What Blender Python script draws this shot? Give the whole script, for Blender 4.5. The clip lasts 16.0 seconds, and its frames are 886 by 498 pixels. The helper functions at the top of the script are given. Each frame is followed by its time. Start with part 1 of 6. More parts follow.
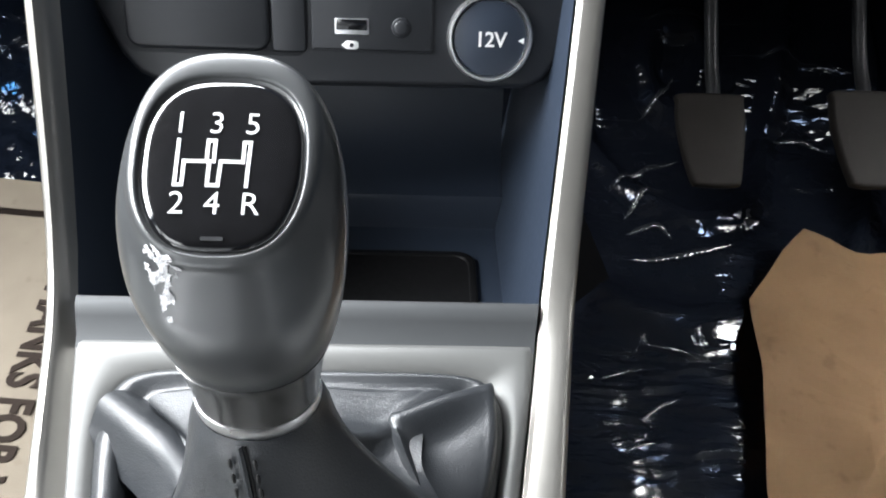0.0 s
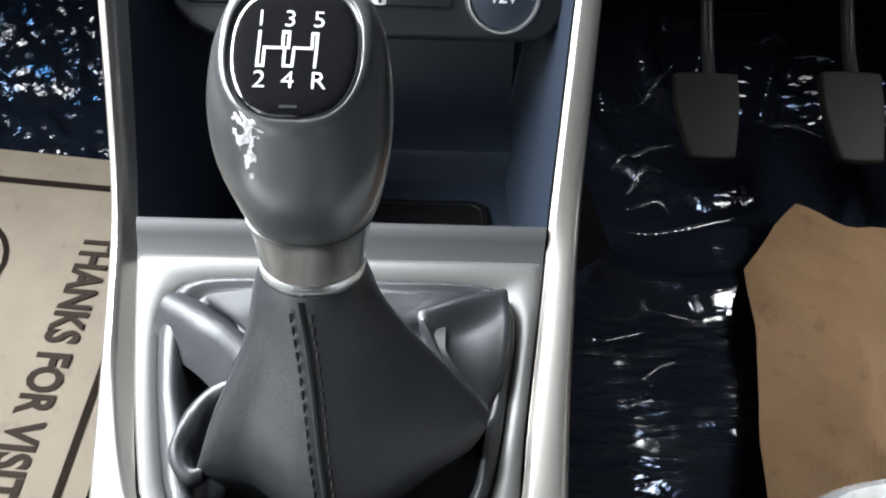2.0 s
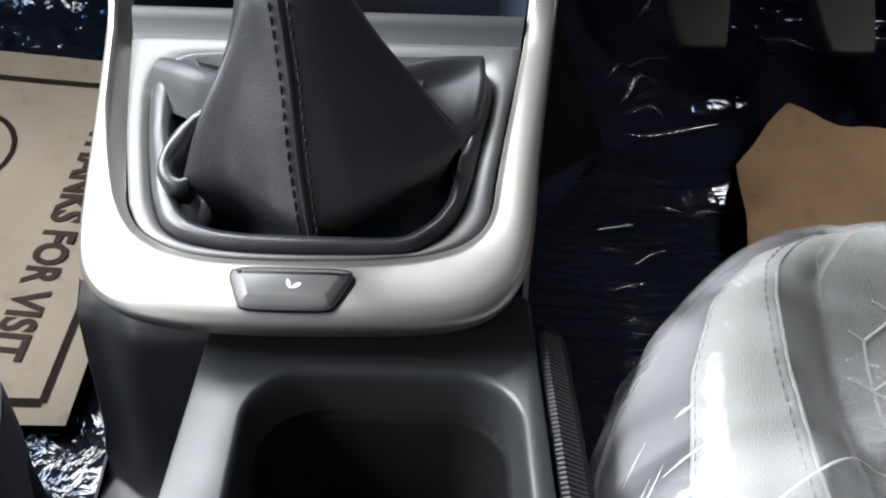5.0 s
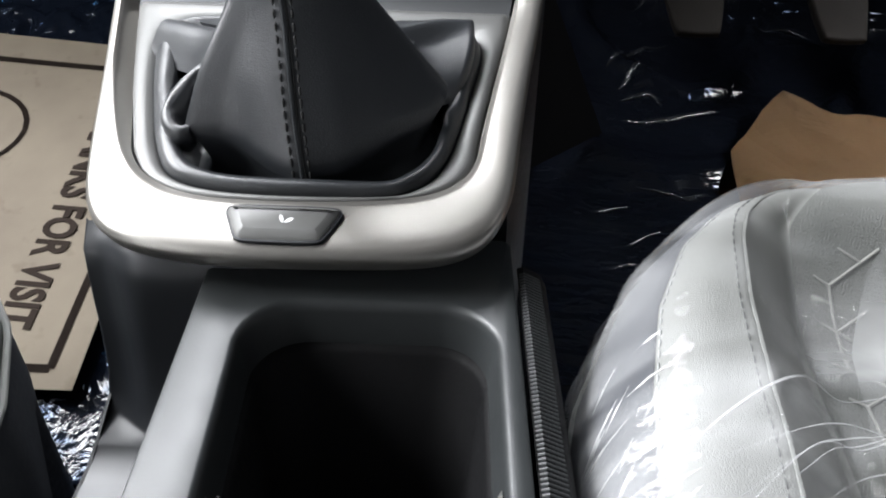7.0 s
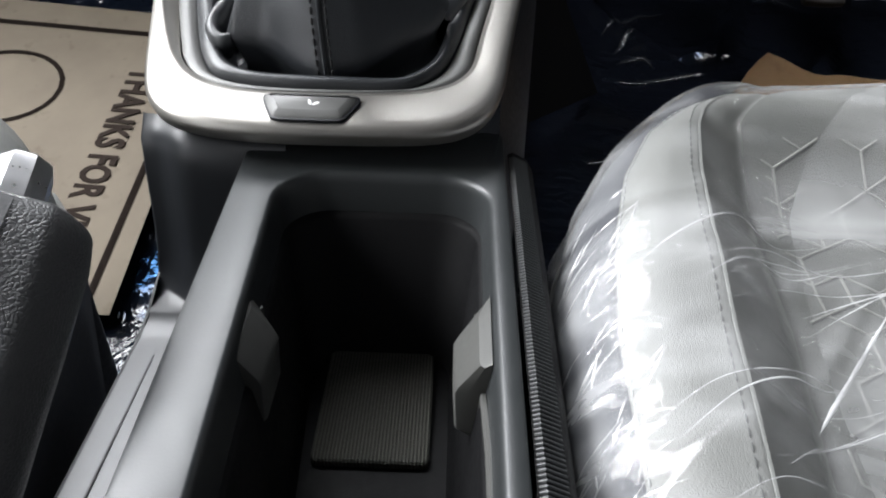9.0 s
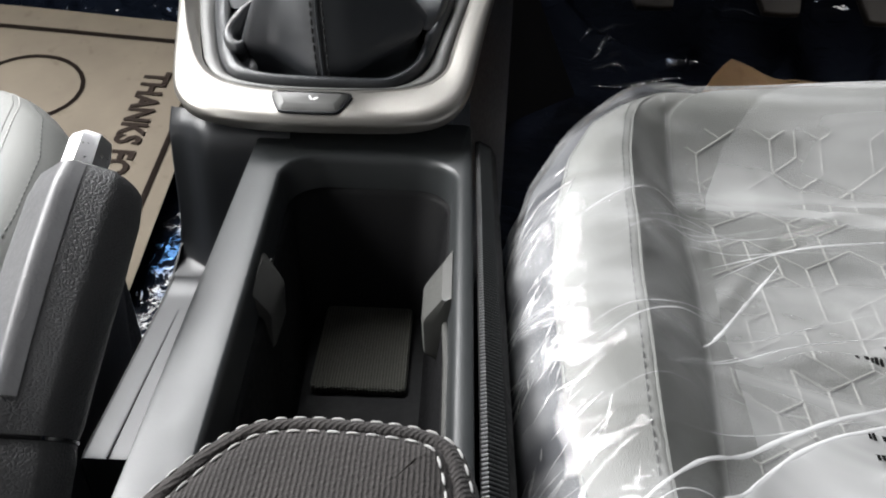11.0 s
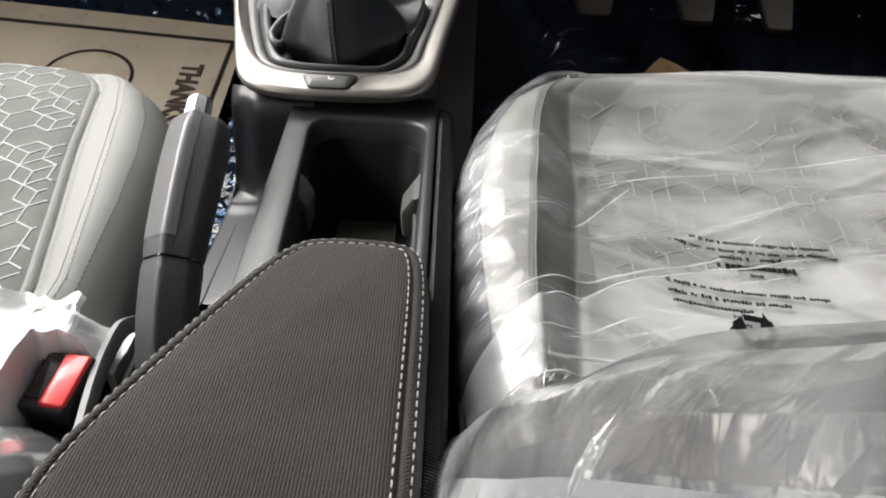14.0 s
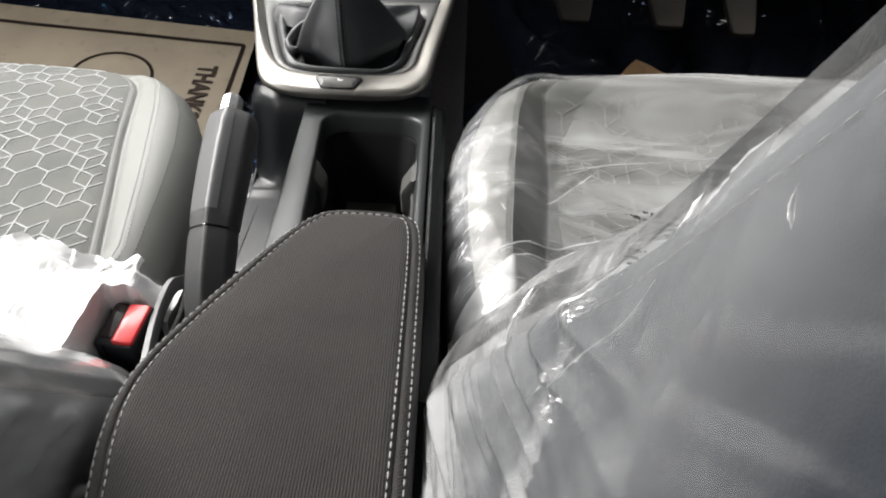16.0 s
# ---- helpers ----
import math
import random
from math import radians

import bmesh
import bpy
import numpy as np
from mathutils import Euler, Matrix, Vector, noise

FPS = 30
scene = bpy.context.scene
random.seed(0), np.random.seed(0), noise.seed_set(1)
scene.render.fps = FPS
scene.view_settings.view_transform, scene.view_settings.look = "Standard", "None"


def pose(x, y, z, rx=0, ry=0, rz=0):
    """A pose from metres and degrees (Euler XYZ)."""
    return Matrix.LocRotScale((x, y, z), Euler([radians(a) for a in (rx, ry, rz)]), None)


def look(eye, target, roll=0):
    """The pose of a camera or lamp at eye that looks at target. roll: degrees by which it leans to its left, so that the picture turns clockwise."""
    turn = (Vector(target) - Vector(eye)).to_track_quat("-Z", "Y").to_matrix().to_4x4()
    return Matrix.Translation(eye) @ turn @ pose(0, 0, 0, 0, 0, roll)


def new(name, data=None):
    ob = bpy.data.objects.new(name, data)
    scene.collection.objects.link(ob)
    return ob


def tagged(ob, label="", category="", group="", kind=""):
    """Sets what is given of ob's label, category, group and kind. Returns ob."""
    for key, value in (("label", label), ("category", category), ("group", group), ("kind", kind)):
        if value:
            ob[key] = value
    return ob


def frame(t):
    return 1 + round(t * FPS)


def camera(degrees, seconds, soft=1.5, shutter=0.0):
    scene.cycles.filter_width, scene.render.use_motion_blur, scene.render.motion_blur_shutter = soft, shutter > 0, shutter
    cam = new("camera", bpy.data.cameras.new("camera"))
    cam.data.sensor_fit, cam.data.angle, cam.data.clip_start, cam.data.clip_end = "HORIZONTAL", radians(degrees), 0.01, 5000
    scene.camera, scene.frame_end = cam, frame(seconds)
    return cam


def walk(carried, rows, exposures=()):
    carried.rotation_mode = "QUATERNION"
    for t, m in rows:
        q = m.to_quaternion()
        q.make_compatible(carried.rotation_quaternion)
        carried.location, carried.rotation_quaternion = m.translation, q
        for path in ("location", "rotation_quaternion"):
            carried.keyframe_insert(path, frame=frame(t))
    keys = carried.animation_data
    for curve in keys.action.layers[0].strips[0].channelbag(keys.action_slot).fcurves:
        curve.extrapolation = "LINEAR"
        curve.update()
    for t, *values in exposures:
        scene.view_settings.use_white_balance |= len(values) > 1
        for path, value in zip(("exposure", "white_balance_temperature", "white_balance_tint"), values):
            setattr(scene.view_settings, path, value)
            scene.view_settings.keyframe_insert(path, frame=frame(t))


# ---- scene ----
cam = camera(62.1, 16.0, 2.0)
PATH = [
    (0, (0.033, -0.07, 0.447), (0.1, 1.511, -0.776), 2.7),
    (0.5, (0.035, -0.083, 0.447), (0.095, 1.506, -0.766), 2.5),
    (1, (0.036, -0.088, 0.444), (0.095, 1.501, -0.769), 2.6),
    (1.5, (0.028, -0.096, 0.443), (0.088, 1.495, -0.767), 2.7),
    (2, (0.026, -0.119, 0.44), (0.084, 1.481, -0.758), 2.7),
    (2.5, (0.025, -0.142, 0.431), (0.078, 1.458, -0.767), 2.5),
    (3, (0.04, -0.171, 0.431), (0.089, 1.433, -0.764), 2.4),
    (3.5, (0.052, -0.194, 0.418), (0.097, 1.407, -0.779), 2.3),
    (4, (0.043, -0.2, 0.414), (0.088, 1.409, -0.774), 2.4),
    (4.2, (0.043, -0.2, 0.405), (0.085, 1.405, -0.788), 2.2),
    (6.3, (0.0338, -0.1570, 0.3530), (0.0450, 1.4560, -0.8300), 2.2),
    (6.5, (0.0333, -0.1675, 0.3605), (0.0420, 1.4470, -0.8200), 2.1),
    (7, (0.049, -0.21, 0.363), (0.057, 1.403, -0.819), 2.2),
    (7.5, (0.062, -0.243, 0.364), (0.066, 1.369, -0.821), 2.0),
    (8, (0.056, -0.261, 0.349), (0.056, 1.343, -0.845), 1.7),
    (8.5, (0.053, -0.267, 0.353), (0.045, 1.337, -0.841), 1.7),
    (8.7, (0.053, -0.271, 0.353), (0.041, 1.337, -0.837), 1.8),
    (11, (0.065, -0.335, 0.376), (0.053, 1.286, -0.795), 2.0),
    (11.5, (0.073, -0.38, 0.4), (0.061, 1.238, -0.777), 2.2),
    (12, (0.075, -0.412, 0.412), (0.076, 1.205, -0.765), 2.7),
    (12.5, (0.078, -0.44, 0.422), (0.079, 1.181, -0.749), 2.7),
    (13, (0.078, -0.464, 0.434), (0.084, 1.157, -0.738), 2.8),
    (13.5, (0.081, -0.488, 0.437), (0.089, 1.134, -0.733), 2.8),
    (14, (0.081, -0.507, 0.44), (0.092, 1.114, -0.731), 2.8),
    (14.5, (0.082, -0.527, 0.449), (0.095, 1.095, -0.721), 2.9),
    (15, (0.078, -0.551, 0.457), (0.094, 1.071, -0.713), 2.9),
    (15.5, (0.079, -0.572, 0.466), (0.1, 1.051, -0.702), 3.0),
    (16, (0.083, -0.589, 0.477), (0.107, 1.031, -0.697), 3.0),
]
EXPOSURES = [(0.0, 0.88, 6300, 8), (2.0, 0.74, 6250, 8), (3.5, 0.32, 6200, 8), (7.0, 0.20, 6350, 10), (8.5, 0.04, 6350, 10), (11.0, 0.02, 6550, 10), (12.5, -0.03, 6850, 10), (16.0, -0.08, 6800, 10)]
walk(cam, [(t, look(eye, target, roll)) for t, eye, target, roll in PATH], EXPOSURES)

# ---- world, window light ----
world = bpy.data.worlds.new("sky")
scene.world = world
world.use_nodes = True
wn = world.node_tree
sky = wn.nodes.new("ShaderNodeTexSky")
sky.sky_type, sky.sun_disc = "NISHITA", False
sky.sun_elevation, sky.sun_rotation = radians(48), radians(-60)
wn.links.new(sky.outputs[0], wn.nodes["Background"].inputs[0])
wn.nodes["Background"].inputs[1].default_value = 0.012


def window_lamp(name, eye, target, sx, sy, watts, colour, spread=180):
    lamp = bpy.data.lights.new(name, "AREA")
    lamp.shape, lamp.size, lamp.size_y, lamp.energy, lamp.color = "RECTANGLE", sx, sy, watts, colour
    lamp.spread = radians(spread)
    ob = new(name, lamp)
    ob.matrix_world = look(eye, target)
    return ob


window_lamp("light_left_window", (-0.84, 0.10, 0.89), (0.0, -0.05, 0.2), 0.75, 0.40, 23.5, (0.985, 0.99, 1.0))
window_lamp("light_windscreen", (-0.41, 0.47, 1.03), (0.0, -0.05, 0.2), 0.80, 0.36, 19.5, (0.97, 0.98, 1.0))
window_lamp("light_left_rear_window", (-0.84, -0.70, 0.82), (0.0, 0.05, 0.2), 0.55, 0.36, 2.2, (0.985, 0.99, 1.0))
window_lamp("light_right_door", (0.80, 0.34, 0.62), (0.44, 0.42, 0.0), 0.50, 0.22, 1.7, (0.98, 0.97, 0.95), 70)

# ---- materials ----


def nodes_of(name):
    m = bpy.data.materials.new(name)
    m.use_nodes = True
    t = m.node_tree
    return m, t, t.nodes["Principled BSDF"]


def coords(t, scale=(1, 1, 1), turn=0.0):
    c = t.nodes.new("ShaderNodeTexCoord")
    g = t.nodes.new("ShaderNodeMapping")
    g.inputs["Scale"].default_value = scale
    g.inputs["Rotation"].default_value = (0, 0, turn)
    t.links.new(c.outputs["Object"], g.inputs[0])
    return g.outputs[0]


def tex(t, kind, scale, vec, **kw):
    n = t.nodes.new("ShaderNodeTex" + kind)
    n.inputs["Scale"].default_value = scale
    t.links.new(vec, n.inputs["Vector"])
    for k, v in kw.items():
        if k in ("feature", "wave_type", "bands_direction", "wave_profile"):
            if k == "feature":
                n.feature = v
            elif k == "wave_type":
                n.wave_type = v
            elif k == "bands_direction":
                n.bands_direction = v
            else:
                n.wave_profile = v
        else:
            n.inputs[k.replace("_", " ")].default_value = v
    return n


def ramp(t, sock, lo, hi, a, b):
    r = t.nodes.new("ShaderNodeMapRange")
    t.links.new(sock, r.inputs[0])
    for i, v in enumerate((lo, hi, a, b)):
        r.inputs[i + 1].default_value = v
    return r.outputs[0]


def blend(t, sock, a, b):
    m = t.nodes.new("ShaderNodeMix")
    m.data_type = "RGBA"
    t.links.new(sock, m.inputs[0])
    m.inputs[6].default_value, m.inputs[7].default_value = (*a, 1), (*b, 1)
    return m.outputs[2]


def bump(t, bsdf, sock, strength, dist, under=None):
    b = t.nodes.new("ShaderNodeBump")
    b.inputs["Strength"].default_value, b.inputs["Distance"].default_value = strength, dist
    t.links.new(sock, b.inputs["Height"])
    if under is not None:
        t.links.new(under, b.inputs["Normal"])
    t.links.new(b.outputs[0], bsdf.inputs["Normal"])
    return b.outputs[0]


def surface(name, colour, rough, metal=0.0, grain=0.0, grain_size=0.0008, kind="Noise", vary=0.15, patch=0.05, rough_vary=0.08, coat=0.0, spec=0.5):
    """A paint, plastic or leather: two scales of colour change, worn roughness and a fine relief."""
    m, t, p = nodes_of(name)
    v = coords(t)
    big = tex(t, "Noise", 1 / patch, v, Detail=4.0)
    fine = tex(t, "Noise", 1 / (patch * 0.06), v, Detail=5.0)
    mixed = t.nodes.new("ShaderNodeMath")
    mixed.operation = "ADD"
    t.links.new(big.outputs[0], mixed.inputs[0])
    t.links.new(fine.outputs[0], mixed.inputs[1])
    f = ramp(t, mixed.outputs[0], 0.7, 1.3, 0, 1)
    t.links.new(blend(t, f, [c * (1 - vary) for c in colour], [min(1, c * (1 + vary)) for c in colour]), p.inputs["Base Color"])
    t.links.new(ramp(t, fine.outputs[0], 0.3, 0.7, max(0.02, rough - rough_vary), min(1, rough + rough_vary)), p.inputs["Roughness"])
    p.inputs["Metallic"].default_value = metal
    p.inputs["Specular IOR Level"].default_value = spec
    p.inputs["Coat Weight"].default_value = coat
    p.inputs["Coat Roughness"].default_value = 0.08
    if grain > 0:
        if kind == "Voronoi":
            g = tex(t, "Voronoi", 1 / grain_size, v, feature="DISTANCE_TO_EDGE")
            h = ramp(t, g.outputs[0], 0, 0.25, 0, 1)
        else:
            h = tex(t, "Noise", 1 / grain_size, v, Detail=3.0).outputs[0]
        bump(t, p, h, grain, grain_size * 0.4)
    return m


M_SILVER = surface("satin silver paint", (0.305, 0.292, 0.270), 0.36, metal=0.8, vary=0.02, patch=0.06, rough_vary=0.012, grain=0.03, grain_size=0.0004)
M_RING = surface("silver grey satin plastic trim", (0.125, 0.125, 0.121), 0.42, metal=0.4, grain=0.04, grain_size=0.0006, vary=0.02, rough_vary=0.02)
M_PLASTIC = surface("charcoal grained plastic", (0.034, 0.037, 0.038), 0.39, spec=0.6, grain=0.12, grain_size=0.0006, vary=0.05, patch=0.12, rough_vary=0.03)
M_PLASTIC_DARK = surface("black matt plastic", (0.009, 0.010, 0.013), 0.5, spec=0.35, grain=0.25, grain_size=0.0007, vary=0.2)
M_SOCKET = surface("blue-black satin plastic", (0.017, 0.0185, 0.022), 0.40, spec=0.45, grain=0.08, grain_size=0.0006, vary=0.05, rough_vary=0.03)
M_BIN = surface("blue-black bin plastic", (0.022, 0.030, 0.046), 0.36, spec=0.7, vary=0.05, rough_vary=0.02)
M_KNOB = surface("soft grey knob skin", (0.048, 0.050, 0.052), 0.30, spec=0.9, vary=0.03, patch=0.03, rough_vary=0.008, coat=0.12)
M_GLOSS = surface("piano black", (0.006, 0.006, 0.007), 0.06, vary=0.3, rough_vary=0.03, coat=1.0)
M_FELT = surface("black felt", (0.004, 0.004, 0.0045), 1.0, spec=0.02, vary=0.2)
M_SCOOP_SHADE = surface("navy-black smooth plastic darkened for shade", (0.015, 0.0165, 0.019), 0.36, spec=0.6, vary=0.04, patch=0.1, rough_vary=0.02)
M_WHITE = surface("white print", (0.74, 0.74, 0.74), 0.45, vary=0.03)
M_CHROME = surface("chrome", (0.84, 0.84, 0.85), 0.30, metal=1.0, vary=0.03, rough_vary=0.03)
M_COLLAR = surface("brushed silver collar", (0.46, 0.457, 0.447), 0.20, metal=1.0, vary=0.01, rough_vary=0.004, patch=0.05)
M_LEDGE = surface("dark grey satin plastic", (0.042, 0.044, 0.046), 0.48, metal=0.1, spec=0.3, grain=0.04, vary=0.03, rough_vary=0.03)
M_BUTTON = surface("mid grey button plastic", (0.13, 0.13, 0.125), 0.45, grain=0.12, grain_size=0.0005, vary=0.06)
M_LEATHER = surface("black grained leather", (0.0195, 0.0215, 0.0245), 0.37, spec=0.75, grain=0.14, grain_size=0.0010, kind="Voronoi", vary=0.08, patch=0.03, rough_vary=0.03)
M_THREAD_DARK = surface("black thread", (0.005, 0.005, 0.005), 0.7, grain=0.5, grain_size=0.0004)
M_EMBROIDERY = surface("grey embroidery thread", (0.36, 0.37, 0.365), 0.6, grain=0.4, grain_size=0.0004, vary=0.08)
M_THREAD = surface("pale grey thread", (0.46, 0.455, 0.445), 0.7, grain=0.5, grain_size=0.0004)
M_GRIP = surface("grained grip leather", (0.058, 0.058, 0.060), 0.46, grain=0.35, grain_size=0.0013, kind="Voronoi", vary=0.10, patch=0.02)
M_GRIP_LIT = surface("smooth grip paled for the lit side", (0.135, 0.135, 0.138), 0.38, grain=0.3, grain_size=0.0012, vary=0.06)
M_VINYL = surface("pale grey seat vinyl", (0.225, 0.228, 0.217), 0.48, grain=0.3, grain_size=0.0009, kind="Voronoi", vary=0.05, patch=0.08)
M_SEATSIDE = surface("dark grey seat side cloth and flank shade", (0.050, 0.053, 0.062), 0.75, grain=0.6, grain_size=0.0008, vary=0.1)
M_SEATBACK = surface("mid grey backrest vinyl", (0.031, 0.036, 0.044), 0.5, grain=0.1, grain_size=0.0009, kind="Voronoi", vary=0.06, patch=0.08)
M_RED = surface("red button plastic", (0.62, 0.012, 0.016), 0.42, vary=0.08, rough_vary=0.04, coat=0.3)
# Near-black rubber; it also colours the shade of the cup well.
M_RUBBER_SHADE = surface("black rubber and well shade", (0.005, 0.005, 0.0055), 0.62, spec=0.18, grain=0.3, grain_size=0.0008)
M_CARPET = surface("dark blue-black carpet", (0.006, 0.007, 0.009), 0.95, spec=0.1, grain=1.0, grain_size=0.002, vary=0.4)
M_PEDAL = surface("worn pedal rubber", (0.008, 0.0062, 0.005), 0.7, spec=0.2, grain=0.3, grain_size=0.0012, vary=0.2, patch=0.02)
M_STEEL = surface("painted steel", (0.05, 0.05, 0.052), 0.35, metal=0.6)
M_CLIP = surface("grey clip plastic", (0.085, 0.085, 0.080), 0.5, spec=0.35, grain=0.1, grain_size=0.0005, vary=0.05)
M_LINER = surface("grey cabin lining darkened to cut bounce", (0.055, 0.054, 0.052), 0.85, grain=0.4, grain_size=0.002)
M_DOORTRIM = surface("dark door trim", (0.03, 0.03, 0.032), 0.6, grain=0.3, grain_size=0.001)
M_INK = surface("dark brown ink", (0.022, 0.016, 0.013), 0.9, spec=0.1, vary=0.2)
M_INK_BLACK = surface("black film print", (0.008, 0.008, 0.008), 0.9, spec=0.1)
M_STRAP = surface("grey plastic strip", (0.20, 0.20, 0.205), 0.45, vary=0.04)


def paper(name, colour, dark):
    m, t, p = nodes_of(name)
    v = coords(t)
    fib = tex(t, "Noise", 900, v, Detail=6.0)
    blot = tex(t, "Noise", 14, v, Detail=5.0)
    spots = tex(t, "Noise", 60, v, Detail=2.0)
    base = blend(t, ramp(t, blot.outputs[0], 0.35, 0.68, 0, 1), colour, dark)
    n = t.nodes.new("ShaderNodeMix")
    n.data_type, n.blend_type = "RGBA", "MULTIPLY"
    n.inputs[0].default_value = 1.0
    t.links.new(base, n.inputs[6])
    t.links.new(blend(t, ramp(t, spots.outputs[0], 0.62, 0.74, 0, 1), (1, 1, 1), (0.82, 0.80, 0.77)), n.inputs[7])
    t.links.new(n.outputs[2], p.inputs["Base Color"])
    p.inputs["Roughness"].default_value = 0.8
    bump(t, p, fib.outputs[0], 0.25, 0.0006)
    return m


M_CARD = paper("printed paper mat", (0.160, 0.133, 0.097), (0.128, 0.104, 0.076))
M_KRAFT = paper("brown kraft paper", (0.26, 0.158, 0.076), (0.212, 0.127, 0.060))


def cloth(name, colour, line, pitch, turn, depth):
    """Ribbed woven cloth."""
    m, t, p = nodes_of(name)
    v = coords(t, turn=turn)
    w = tex(t, "Wave", 1 / pitch, v, Distortion=0.35, Detail=1.0, Detail_Scale=3.0)
    x = tex(t, "Noise", 1100, v, Detail=3.0)
    big = tex(t, "Noise", 22, v, Detail=4.0)
    n = t.nodes.new("ShaderNodeMix")
    n.data_type, n.blend_type = "RGBA", "MULTIPLY"
    n.inputs[0].default_value = 1.0
    t.links.new(blend(t, ramp(t, w.outputs[1], 0.2, 0.8, 0, 1), line, colour), n.inputs[6])
    t.links.new(blend(t, ramp(t, big.outputs[0], 0.35, 0.7, 0, 1), (0.85, 0.85, 0.85), (1.1, 1.08, 1.06)), n.inputs[7])
    t.links.new(n.outputs[2], p.inputs["Base Color"])
    p.inputs["Roughness"].default_value = 0.88
    p.inputs["Specular IOR Level"].default_value = 0.2
    p.inputs["Sheen Weight"].default_value = 0.12
    p.inputs["Sheen Roughness"].default_value = 0.45
    a = bump(t, p, x.outputs[0], 0.9, 0.0007)
    bump(t, p, w.outputs[1], depth, 0.0005, a)
    return m


M_ARMCLOTH = cloth("brown-grey ribbed cloth", (0.056, 0.0520, 0.0508), (0.036, 0.0333, 0.0325), 0.0042, 0.0, 0.5)
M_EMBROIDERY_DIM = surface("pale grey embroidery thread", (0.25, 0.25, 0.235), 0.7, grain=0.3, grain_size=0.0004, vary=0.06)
M_MAT = cloth("ribbed rubber mat", (0.105, 0.105, 0.092), (0.060, 0.060, 0.053), 0.0042, 0.0, 0.8)
M_SEATCLOTH = cloth("grey woven seat cloth", (0.150, 0.155, 0.147), (0.128, 0.133, 0.126), 0.0035, 0.4, 0.15)


def crumpled_sheet(name, colour, rough, cell, wave, amount, long=1.0, tint=(0.10, 0.42, 1.0)):
    m, t, p = nodes_of(name)
    v = coords(t, (1.0, long, 1.0), 0.35 if long > 1 else 0.0)
    a = tex(t, "Voronoi", cell, v, feature="F1")
    b = tex(t, "Noise", wave, v, Detail=3.0, Distortion=1.5)
    c = tex(t, "Noise", 26, v, Detail=3.0)
    # Blue tint in noise patches stands in for sky reflected in the sheet.
    t.links.new(blend(t, ramp(t, c.outputs[0], 0.46, 0.60, 0, 1), (1.0, 1.0, 1.0), tint), p.inputs["Specular Tint"])
    p.inputs["Base Color"].default_value = (*colour, 1)
    t.links.new(ramp(t, b.outputs[0], 0.3, 0.7, rough * 0.6, rough * 1.6), p.inputs["Roughness"])
    n = bump(t, p, a.outputs[0], amount, 0.3 / cell)
    bump(t, p, b.outputs[0], amount, 0.25 / wave, n)
    return m


M_SHEET = crumpled_sheet("black crinkled plastic sheet", (0.005, 0.007, 0.012), 0.10, 75, 42, 0.55)
M_SHEET_RIGHT = crumpled_sheet("black creased plastic sheet", (0.004, 0.005, 0.008), 0.09, 34, 12, 0.16, 3.2, (0.45, 0.62, 1.0))


